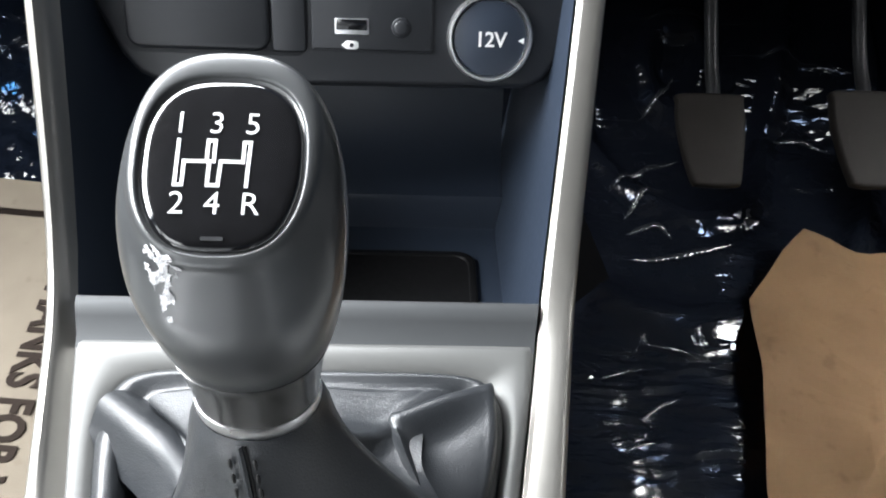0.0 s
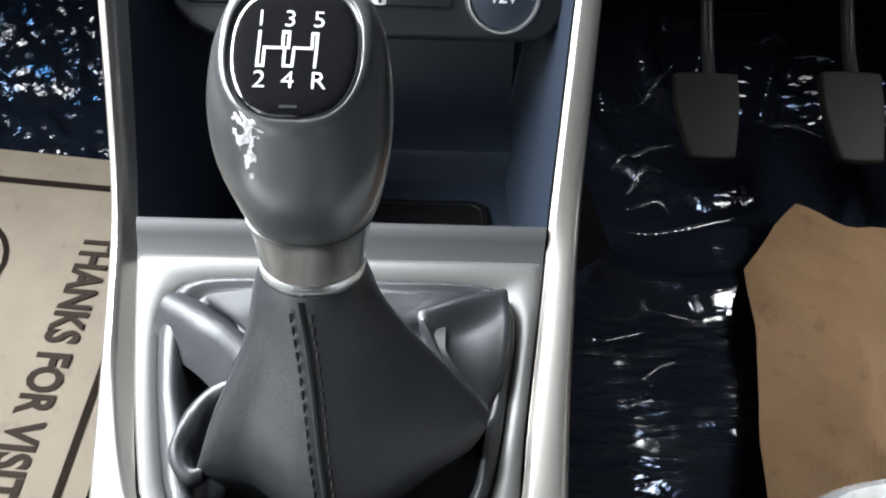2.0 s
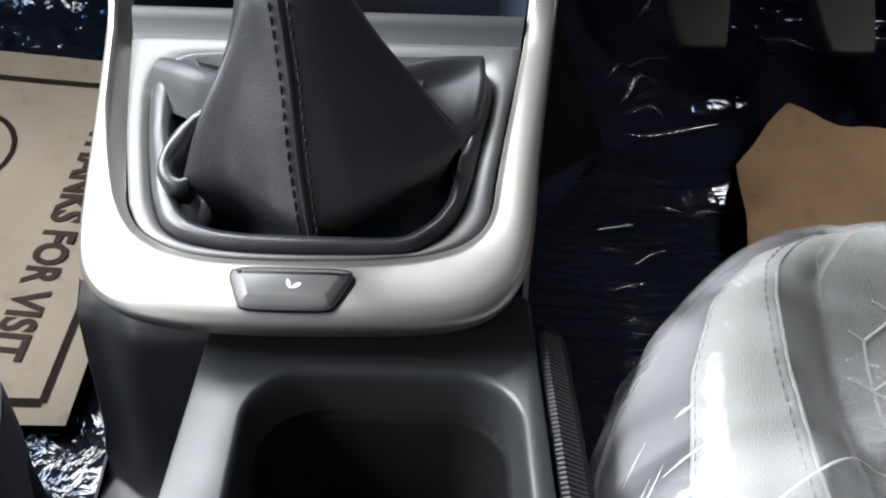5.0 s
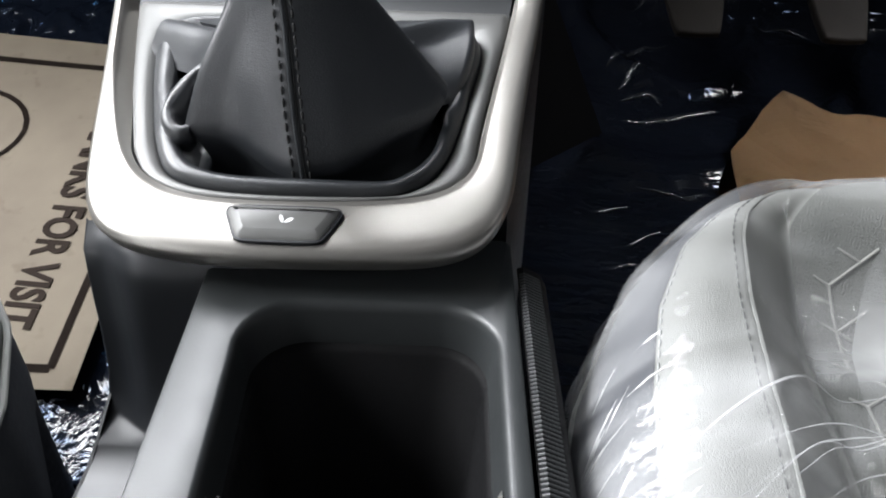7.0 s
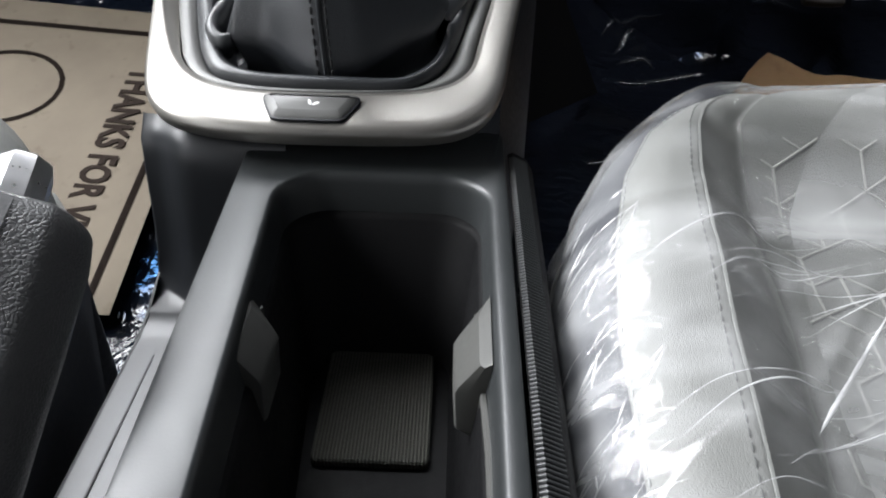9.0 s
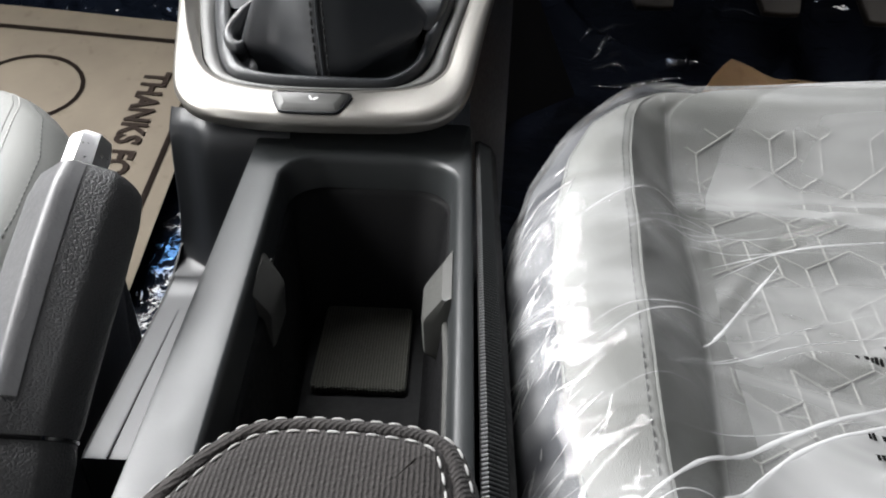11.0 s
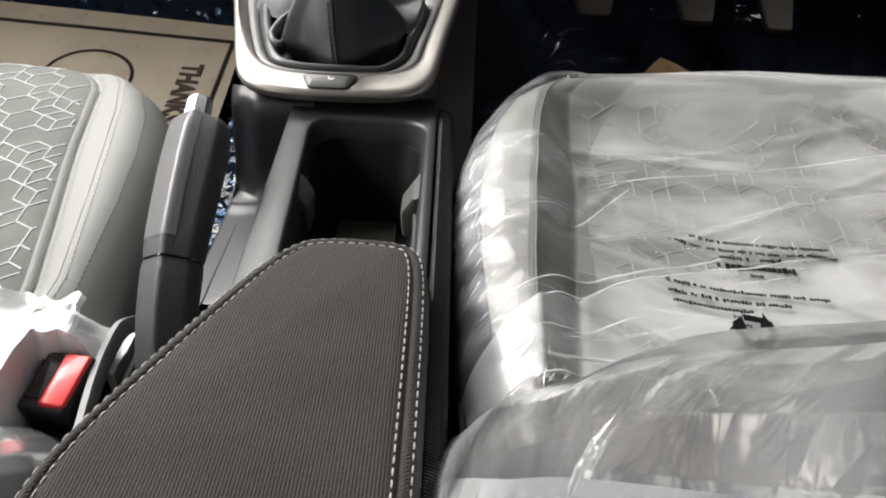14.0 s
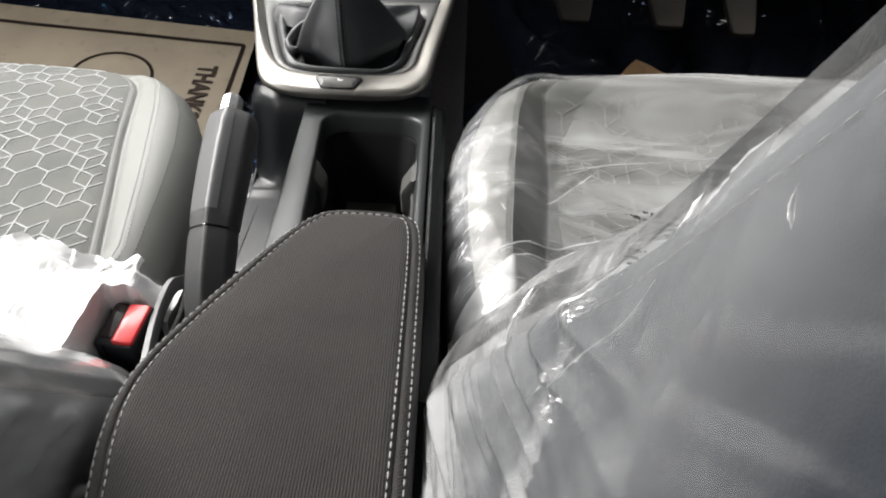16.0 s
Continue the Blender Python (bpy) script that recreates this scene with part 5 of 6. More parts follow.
def seat_back(u, v, side, grow=0.0):
    """The reclined back: u runs from the rear round the inner flank to the front, v from the bottom up."""
    z = 0.06 + 0.74 * v
    x_in = (table(z, ((0.06, 0.082), (0.17, 0.080), (0.27, 0.098), (0.38, 0.124), (0.48, 0.134), (0.8, 0.145))) if side > 0 else table(z, ((0.06, 0.096), (0.15, 0.085), (0.20, 0.070), (0.28, 0.062), (0.40, 0.075), (0.8, 0.10)))) - grow
    yf = (-0.285 - 0.71 * (z - 0.165) if side > 0 else -0.286 - 0.86 * (z - 0.165)) + grow
    yb = yf - 0.17 - 2 * grow
    x_out = 0.60
    r = 0.050
    pts = [(x_out, yb), (x_in + 0.10, yb)]
    pts += [(x_in + r - r * math.sin(radians(a)), yb + r - r * math.cos(radians(a))) for a in range(0, 91, 15)]
    pts += [(x_in + r * 0.8 - r * 0.8 * math.cos(radians(a)), yf - r * 0.8 + r * 0.8 * math.sin(radians(a))) for a in range(0, 91, 15)]
    pts += [(x_in + 0.09, yf - 0.012), (x_in + 0.12, yf - 0.022), (x_out, yf - 0.030)]
    A = np.array(pts)
    d = np.r_[0, np.cumsum(np.linalg.norm(np.diff(A, axis=0), axis=1))]
    i1, i2 = d[2], d[15]
    s = float(np.interp(u, [0, 0.08, 0.80, 1.0], [0, i1 - 0.02, i2 + 0.06, d[-1]]))
    x, y = float(np.interp(s, d, A[:, 0])), float(np.interp(s, d, A[:, 1]))
    return np.array((side * x, y, z))


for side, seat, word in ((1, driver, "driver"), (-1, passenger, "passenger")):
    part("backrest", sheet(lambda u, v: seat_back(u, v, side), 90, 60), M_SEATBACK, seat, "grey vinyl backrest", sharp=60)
    part("backrest_stitching", stitches([[seat_back(0.535, v, side, 0.0004) for v in np.linspace(0.14, 0.8, 160)]], 0.0036, 0.0022, 0.00015), M_EMBROIDERY_DIM, seat, "pale stitching")

def ridge_line(pts, r, taper=0.25):
    """A thin raised fold along points, fading out at its ends."""
    L = even(spline(pts, 8), max(12, len(pts) * 8))
    n = len(L) - 1
    return tube(L, [max(0.00008, r * min(1.0, (i / n) / taper, (1 - i / n) / taper) * (0.75 + 0.5 * noise.noise((i * 0.35, r * 900, 1)))) for i in range(n + 1)], 8, True, 0.45)


# polythene covers
cover = thing("seat_cover", "clear creased polythene cover over the driver seat", "plastic cover", "seat covers")
FOLDS = [((0.153, -0.141), (0.175, -0.111), 0.006), ((0.175, -0.111), (0.217, -0.054), 0.008), ((0.217, -0.054), (0.257, -0.034), 0.007), ((0.257, -0.034), (0.40, -0.004), 0.006), ((0.212, -0.133), (0.266, -0.104), 0.006), ((0.266, -0.104), (0.45, -0.02), 0.006), ((0.30, -0.13), (0.56, -0.075), 0.008), ((0.13, -0.085), (0.16, -0.050), 0.004), ((0.11, -0.120), (0.15, -0.100), 0.005), ((0.105, -0.17), (0.15, -0.135), 0.006), ((0.10, -0.21), (0.15, -0.17), 0.007)]


def fold_height(x, y):
    h = 0.0
    for (ax, ay), (bx, by), amp in FOLDS:
        d = np.array((bx - ax, by - ay))
        L2 = d @ d
        t = ((x - ax) * d[0] + (y - ay) * d[1]) / L2
        if -0.1 < t < 1.1:
            e = ((x - ax) * -d[1] + (y - ay) * d[0]) / math.sqrt(L2)
            h += amp * math.exp(-(e / 0.0028) ** 2) * smooth(-0.1, 0.1, t) * smooth(1.1, 0.9, t)
            h += 0.3 * amp * smooth(0.0, -0.05, e) * smooth(-0.12, -0.03, e) * smooth(-0.1, 0.1, t) * smooth(1.1, 0.9, t)
    return h


def film_pt(q, y, drop=0.0):
    c = DRIVER
    y2 = min(y, 0.066)
    p = c.pt(max(q, 0.0), y2)
    x = p[0]
    n = 0.0035 + 0.0016 * noise.noise((x * 6 - y * 7, y * 14 + x * 5, 4.0)) + 0.0006 * ridge(x * 1.2 - 0.9 * y, y * 1.6, 9.0, 38) * smooth(0.125, 0.10, x) * smooth(0.0, -0.08, y)
    c_ = table(y2, c.crease)
    n += 0.007 * math.exp(-((x - c_ + 0.008) / 0.022) ** 2) * smooth(0.05, 0.0, y)
    return p + np.array((-0.003, 0, n * (0.35 + 0.65 * smooth(0.07, 0.03, y)) + 0.22 * fold_height(x, y)))


rows = []
for j in range(171):
    y = -0.30 + 0.366 * j / 170
    row = []
    p = film_pt(0.0, y)
    for dz, dx in ((-0.085, 0.006), (-0.06, -0.001), (-0.035, -0.006), (-0.015, -0.006)):
        w = (0.004 * ridge(y * 2.2 + dz * 1.5, dz * 2, 2.0, 26) + 0.002 * noise.noise((y * 70, dz * 40, 1))) * (0.3 + 0.7 * smooth(-0.04, -0.14, y))
        row.append(p + np.array((dx + w, 0.4 * w, dz)))
    row += [film_pt(0.50 * (k / 150) ** 1.25, y) for k in range(151)]
    rows.append(row)
last = rows[-1]
for k in (0.2, 0.5, 1.0):
    rows.append([p + np.array((0, 0.008 + 0.003 * noise.noise((p[0] * 30, k, 0)), -0.07 * k)) for p in last])
for name, a, b, mat in (("bolster_film", 0, 42, M_FILM_BOLSTER), ("cushion_film", 41, 155, M_FILM)):
    fo = part(name, loft([row[a:b] for row in rows], closed=False), mat, cover, "glossy clear film", sharp=0)
    fo.data.polygons.foreach_set("use_smooth", [True] * len(fo.data.polygons))
    fo.visible_shadow = False


FLAP_A = spline([(0.094, -0.252), (0.145, -0.205), (0.188, -0.170), (0.230, -0.151), (0.268, -0.140), (0.34, -0.125), (0.50, -0.11)], 12)
FLAP_B = spline([(0.097, -0.282), (0.142, -0.256), (0.201, -0.222), (0.240, -0.205), (0.283, -0.188), (0.36, -0.172), (0.50, -0.16)], 12)


def flap(u, v):
    k = min(len(FLAP_A) - 1.001, u * (len(FLAP_A) - 1))
    i, f = int(k), k - int(k)
    a = FLAP_A[i] * (1 - f) + FLAP_A[i + 1] * f
    b = FLAP_B[i] * (1 - f) + FLAP_B[i + 1] * f
    p = a * (1 - v) + b * v
    z = film_pt(p[0] - table(p[1], DRIVER.edge), p[1])[2] + 0.0015 + 0.0025 * (1 - v) ** 2 + 0.0010 * noise.noise((p[0] * 16, p[1] * 30, 8.0))
    return (p[0], p[1] + 0.003 * noise.noise((u * 9, 3, 1)), z)


fl = part("film_flap", sheet(flap, 150, 30), M_FILM_FLAP, cover, "doubled milky fold of film", sharp=0)
fl.data.polygons.foreach_set("use_smooth", [True] * len(fl.data.polygons))
fl.visible_shadow = False
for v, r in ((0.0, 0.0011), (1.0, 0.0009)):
    part("flap_edge", ridge_line([np.array(flap(u, v)) + np.array((0, 0, 0.0006)) for u in np.linspace(0, 1, 14)], r, 0.1), M_FOLD_GLINT, cover, "edge of the doubled film, its highlight as milky colour").visible_shadow = False


def back_film(u, v, side):
    p = seat_back(u, v, side, 0.004)
    w = 0.0030 * noise.noise((p[1] * 5 + p[2] * 3, p[2] * 3 + p[0] * 5, 7.0 + side))
    fan = v + 0.25 * (u - 0.47) + 0.006 * noise.noise((u * 14, v * 6, 4.0))
    w += (0.0095 * max(0.0, noise.noise((fan * 105, u * 5, 2.0))) + 0.0030 * max(0.0, noise.noise((fan * 210, u * 9, 6.0)))) * smooth(0.535, 0.50, u) * smooth(0.36, 0.40, u) * smooth(0.46, 0.36, v)
    slant = p[2] + 0.9 * p[1]
    w += (0.0120 * abs(noise.noise((slant * 11, p[1] * 5 + p[2] * 2, 3.0))) + 0.0060 * abs(noise.noise((slant * 27, p[1] * 9, 8.0)))) * smooth(0.54, 0.50, u) * smooth(0.36, 0.44, v) * (side > 0)
    e = (u - 0.490 - 1.6 * (v - 0.418)) / 0.012
    w += 0.0030 * abs(noise.noise((u * 70, v * 60, 5.0))) * math.exp(-e * e) * smooth(0.37, 0.39, v) * smooth(0.46, 0.44, v)
    b = (0.014 if side > 0 else 0.0) * smooth(0.48, 0.60, u) * (0.9 + 0.5 * noise.noise((u * 6, v * 9, 3.0))) * smooth(0.46, 0.33, v)
    return p + np.array((-side * w, 0.5 * w + b, 0.2 * w + 0.3 * b))


def gather(u):
    """Where the gathered film low on the flank meets the smooth film above it."""
    return max(0.10, 0.418 + (u - 0.49) / 1.6)


BACK_PARTS = (("gathered_film", 0.0, 0.535, 0, M_FILM_PLEAT, "milky film gathered in upright pleats"), ("flank_film", 0.0, 0.535, 1, M_FILM_BACK, "smooth hazy film"),
              ("edge_film", 0.535, 0.600, 2, M_FILM_EDGE, "milky doubled film"), ("front_film", 0.600, 1.0, 2, M_FILM_FRONT, "wrinkled film"))
for name, u0, u1, zone, mat, label in BACK_PARTS:
    def back_piece(a, b):
        u = u0 + (u1 - u0) * a
        g = gather(u)
        return back_film(u, (g * b, g + (1 - g) * b, b)[zone], 1)
    fb = part(name, sheet(back_piece, 170, 190), mat, cover, label, sharp=0)
    fb.data.polygons.foreach_set("use_smooth", [True] * len(fb.data.polygons))
    fb.visible_shadow = False
# ridges and sharp creases of the covers, milky in colour for their highlights


def on_film(x, y, lift=0.0022):
    return (x, y, film_pt(x - table(y, DRIVER.edge), y)[2] + lift)


CUSHION_FOLDS = [
    ([(0.171, -0.090), (0.192, -0.078), (0.210, -0.069), (0.235, -0.059), (0.274, -0.052), (0.340, -0.041), (0.43, -0.02)], 0.0011),
    ([(0.154, -0.144), (0.168, -0.126), (0.187, -0.103), (0.210, -0.075)], 0.0009),
    ([(0.102, -0.230), (0.120, -0.211), (0.142, -0.193), (0.166, -0.175), (0.184, -0.164), (0.208, -0.152), (0.231, -0.143), (0.254, -0.132), (0.273, -0.122), (0.294, -0.105), (0.318, -0.092)], 0.0013),
    ([(0.246, -0.110), (0.283, -0.092), (0.324, -0.079), (0.40, -0.06)], 0.0010),
    ([(0.118, -0.244), (0.132, -0.236), (0.148, -0.223), (0.161, -0.214), (0.176, -0.203), (0.191, -0.192), (0.208, -0.185)], 0.0011),
    ([(0.126, -0.250), (0.150, -0.239), (0.170, -0.229), (0.188, -0.226), (0.209, -0.217), (0.228, -0.211)], 0.0020),
    ([(0.175, -0.180), (0.212, -0.181), (0.282, -0.183)], 0.0006),
    ([(0.102, -0.260), (0.117, -0.250), (0.129, -0.243), (0.122, -0.253), (0.110, -0.260)], 0.0013),
    ([(0.228, -0.224), (0.229, -0.241), (0.227, -0.261)], 0.0013)]
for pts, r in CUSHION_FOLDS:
    part("film_fold", ridge_line([on_film(*p) for p in pts], r), M_FOLD_GLINT, cover, "fold of film, its highlight as milky colour").visible_shadow = False
rng = random.Random(21)
bm = bmesh.new()
for k in range(150):
    y = -0.265 + 0.225 * rng.random() ** 1.7
    q = rng.uniform(-0.002, 0.022 + 0.03 * smooth(-0.15, -0.26, y))
    L = rng.uniform(0.004, 0.018)
    a = radians(rng.gauss(48, 22))
    pts = []
    for s in (-0.5, -0.1, 0.3, 0.5):
        x = table(y, DRIVER.edge) + q + s * L * math.cos(a)
        yy = y + s * L * math.sin(a)
        pts.append(on_film(max(x, table(yy, DRIVER.edge) - 0.001), yy, 0.0004))
    join_into(bm, ridge_line(pts, rng.choice((0.0003, 0.0004, 0.0006)), 0.4))
tagged(part("crinkle", bm, M_CREASE_GLINT, cover, "small creases, their glints as milky colour"), kind="stuff").visible_shadow = False
bm = bmesh.new()
for k in range(24):
    y = rng.uniform(-0.27, -0.09)
    x = table(y, DRIVER.edge) + rng.uniform(0.0, 0.05) + (0.10 * rng.random() if rng.random() < 0.45 else 0.0)
    a = radians(rng.uniform(24, 44))
    L = rng.uniform(0.05, 0.17)
    bend = rng.uniform(-0.35, -0.05)
    pts = []
    for s in (0.0, 0.25, 0.5, 0.75, 1.0):
        b = a + bend * s
        pts.append(on_film(x + s * L * math.cos(b), min(-0.03, y + s * L * math.sin(b)), 0.0012))
    join_into(bm, ridge_line(pts, rng.choice((0.0003, 0.0004, 0.0006)), 0.45))
tagged(part("wrinkle", bm, M_FOLD_GLINT, cover, "long fine wrinkles, their sheen as milky colour"), kind="stuff").visible_shadow = False
BACK_FOLDS = [
    ([(0.514, 0.482), (0.519, 0.489), (0.525, 0.497), (0.532, 0.509)], 0.0018), ([(0.528, 0.436), (0.521, 0.425), (0.513, 0.419), (0.501, 0.411)], 0.0010), ([(0.490, 0.399), (0.478, 0.391), (0.471, 0.383)], 0.0011),
    ([(0.560, 0.377), (0.548, 0.371), (0.536, 0.365), (0.521, 0.358)], 0.0013), ([(0.520, 0.474), (0.525, 0.480), (0.534, 0.485)], 0.0010), ([(0.500, 0.507), (0.494, 0.504), (0.486, 0.502)], 0.0006),
    ([(0.466, 0.399), (0.479, 0.422), (0.485, 0.446), (0.500, 0.464)], 0.0006)]
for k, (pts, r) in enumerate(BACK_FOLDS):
    part("film_fold", ridge_line([back_film(u, v, 1) + np.array((-0.0004, 0.0006, 0.0004)) for u, v in pts], r * (1.2 if k == 0 else 0.85)), M_CREASE_GLINT if k in (0, 2, 3) else M_FOLD_GLINT, cover, "fold of film, its highlight as milky colour").visible_shadow = False


rng = random.Random(33)
bm = bmesh.new()
for k in range(46):
    f = rng.random()
    u, v = 0.528 - 0.082 * f + rng.gauss(0, 0.0040), 0.442 - 0.050 * f + rng.gauss(0, 0.0035)
    a, L = rng.uniform(0, math.pi), rng.uniform(0.003, 0.010)
    pts = [back_film(u + s_ * 0.5 * L * math.cos(a), v + s_ * L * math.sin(a), 1) + np.array((-0.0006, 0.0010, 0.0006)) for s_ in (-0.5, -0.15, 0.2, 0.5)]
    join_into(bm, ridge_line(pts, rng.choice((0.0003, 0.0005, 0.0009)), 0.4))
tagged(part("seam_crinkle", bm, M_CREASE_GLINT, cover, "crumples along the backrest seam, their glints as milky colour"), kind="stuff").visible_shadow = False


cover2 = thing("seat_cover", "creased polythene cover round the passenger backrest", "plastic cover", "seat covers")
for name, u0, u1 in (("flank_film", 0.0, 0.535), ("front_film", 0.535, 1.0)):
    fb = part(name, sheet(lambda u, v: back_film(u0 + (u1 - u0) * u, v, -1), 110, 120), M_FILM_REAR, cover2, "smooth hazy film", sharp=0)
    fb.data.polygons.foreach_set("use_smooth", [True] * len(fb.data.polygons))
    fb.visible_shadow = False

# ---- loose things by the passenger seat ----
bag = thing("plastic_bag", "crumpled white polythene bag on the passenger seat", "plastic bag")


def bag_pt(u, v):
    x, y = -0.43 + 0.344 * u, -0.365 + 0.162 * v
    e = min(u, 1 - u) * 2
    f = min(v, 1 - v) * 2
    edge = smooth(0, 0.12, e) * smooth(0, 0.30, f)
    dip = 0.060 * smooth(-0.1200, -0.1175, x) * smooth(-0.2375, -0.2405, y) * smooth(-0.300, -0.292, y) + 0.013 * smooth(-0.165, -0.125, x)
    z = 0.168 + 0.024 * edge + 0.008 * ridge(x, y, 6.0, 16) * edge + 0.003 * noise.noise((x * 60, y * 60, 4)) - dip
    return (x + 0.008 * noise.noise((y * 60, 1, 2)) * smooth(-0.14, -0.18, x), y + 0.010 * noise.noise((x * 45, 5, 2)) + 0.004 * noise.noise((x * 160, 7, 2)), z)


part("bag_body", sheet(bag_pt, 190, 90, 0.0008), M_BAG, bag, "white crumpled film", sharp=0)


def bag_rim(u, v):
    x, y, z = bag_pt(0.35 + 0.60 * u, 0.86)
    return (x + 0.004 * noise.noise((u * 20, v, 6)), y + 0.012 * v + 0.005 * noise.noise((u * 16, 2 * v, 3)), z - 0.004 + (0.006 + 0.005 * noise.noise((u * 24, 1, 8))) * v)


part("bag_mouth", sheet(bag_rim, 90, 10, 0.0006), M_BAG, bag, "torn crinkled mouth")
buckle = thing("seat_belt_buckle", "black seat belt buckle with a red release button", "seat belt")
BM = axes((-0.1040, -0.2560, 0.1680), (1, -0.10, 0.0), (0.10, 0.97, 0.16)) @ Matrix.Scale(1.05, 4)


def on_buckle(o, z):
    return [BM @ Vector((x, y, z)) for x, y in o]


bo = rrect(-0.0122, 0.0122, -0.0160, 0.0165, 0.0030, 5)
part("housing", loft([on_buckle(inset(bo, d), z) for d, z in ((0.003, -0.060), (0.0, -0.050), (0.0, -0.0015), (0.0006, -0.0004), (0.0012, 0.0))], True, True, True), M_PLASTIC_DARK, buckle, "black plastic housing", sharp=40)
red = rrect(-0.0020, 0.0110, -0.0140, 0.0152, 0.0020, 5)
part("release_button", loft([on_buckle(inset(red, d), z) for d, z in ((0, -0.004), (0, 0.0010), (0.0005, 0.0017), (0.0012, 0.0020))], True, True, True), M_RED, buckle, "red release button", sharp=40)
part("tongue_slot", loft([on_buckle(rrect(-0.0105, -0.0026, -0.0100, 0.0145, 0.001, 4), z) for z in (-0.002, 0.0006)], True, True, True), M_GLOSS, buckle)
part("housing_seam", loft([on_buckle(rrect(-0.0062, -0.0056, -0.0165, -0.0155, 0.0002, 3), z) for z in (-0.055, 0.0)], True, True, True), M_GLOSS, buckle)
strip_o = thing("plastic_strip", "bent light grey plastic strip beside the handbrake", "trim strip")
SP = spline([(-0.0830, -0.206, 0.168), (-0.0872, -0.216, 0.172), (-0.0890, -0.230, 0.170), (-0.0880, -0.250, 0.168), (-0.0850, -0.275, 0.164), (-0.081, -0.305, 0.158)], 6)
part("strip_body", loft([[p + np.array((dx, 0, dz)) for dx, dz in ((-0.0022, 0.0), (0.0014, 0.0012), (0.0022, 0.0), (0.0022, -0.010), (-0.0022, -0.010))] for p in SP], True, True, True), M_STRAP, strip_o)

# ---- footwells ----


def crumple(x, y, seed, a, b):
    return a * ridge(x, y, seed, 11) + b * ridge(x + 0.3 * y, y, seed + 3, 34) + 0.35 * b * noise.noise((x * 120, y * 120, seed))


def sheet_left(u, v):
    x, y = -0.80 + 0.70 * u, 0.085 + 0.715 * v
    return (x, y, floor_z(y) + 0.004 + crumple(x, y, 2.0, 0.003, 0.0016 + 0.0034 * smooth(0.24, 0.44, y)))


def sheet_right(u, v):
    x, y = 0.10 + 0.70 * u, -0.05 + 0.85 * v
    arcs = 0.011 * max(0, math.sin(70 * (math.hypot(x - 0.28, (y - 0.62) * 0.8) + 0.02 * noise.noise((x * 8, y * 8, 1))))) ** 3
    rise = 0.010 * smooth(0.24, 0.10, x)
    return (x, y, floor_z(y) - 0.004 + rise + arcs * smooth(0.30, 0.42, y) + crumple(x, y, 5.0, 0.0012 + 0.003 * smooth(0.34, 0.42, y), 0.0005 + 0.001 * smooth(0.34, 0.42, y)))


ob = part("floor_sheet", sheet(sheet_left, 200, 220), M_SHEET, None, sharp=0)
ob.data.polygons.foreach_set("use_smooth", [True] * len(ob.data.polygons))
tagged(ob, "black crinkled plastic sheet over the passenger footwell", "plastic sheet", "floor sheets")
ob = part("floor_sheet", sheet(sheet_right, 200, 220), M_SHEET_RIGHT, None, sharp=0)
ob.data.polygons.foreach_set("use_smooth", [True] * len(ob.data.polygons))
tagged(ob, "black wrinkled plastic sheet over the driver footwell", "plastic sheet", "floor sheets")


M_SHEET_FOLD = surface("glossy black film fold", (0.02, 0.022, 0.026), 0.16, spec=1.0, vary=0.1, rough_vary=0.03, coat=1.0)
SHEET_FOLDS = [[(0.208, 0.502), (0.240, 0.525), (0.282, 0.539)], [(0.218, 0.473), (0.241, 0.497), (0.265, 0.507)], [(0.218, 0.457), (0.247, 0.467), (0.260, 0.452)], [(0.212, 0.429), (0.262, 0.436), (0.318, 0.449)], [(0.361, 0.557), (0.404, 0.566), (0.439, 0.552)], [(0.245, 0.578), (0.270, 0.597), (0.286, 0.616)],
               [(0.338, 0.630), (0.393, 0.631), (0.441, 0.623)], [(0.225, 0.658), (0.292, 0.655), (0.401, 0.658)], [(0.177, 0.323), (0.195, 0.329), (0.214, 0.334)], [(0.207, 0.293), (0.222, 0.304), (0.238, 0.310)], [(0.222, 0.353), (0.242, 0.350), (0.264, 0.343)], [(0.186, 0.267), (0.200, 0.273), (0.214, 0.277)]]
for k, pts in enumerate(SHEET_FOLDS):
    part("sheet_fold", ridge_line([(x, y, sheet_right((x - 0.10) / 0.70, (y + 0.05) / 0.85)[2] + 0.0008) for x, y in even(spline(pts, 6), 12)], 0.0034 if k < 8 else 0.0016, 0.3), M_SHEET_FOLD, ob, "shiny fold of film")


def card_z(x, y):
    return -0.0195 + 0.37 * (y - 0.148) + 0.0015 * noise.noise((x * 7, y * 7, 3))


card = thing("paper_mat", "printed beige paper mat in the passenger footwell", "paper mat")


def card_pt(u, v):
    """The mat lies turned by a few degrees: u from its left to its right edge, v from its near to its far edge."""
    y = 0.1365 + 0.317 * v
    x1 = -0.2008 + 0.0155 * v
    x = -0.62 + (x1 + 0.62) * u
    y += 0.090 * (x1 - x) * v
    return (x, y, card_z(x, y))


part("paper", sheet(card_pt, 40, 40, 0.0006), M_CARD, card, "beige paper", sharp=0)


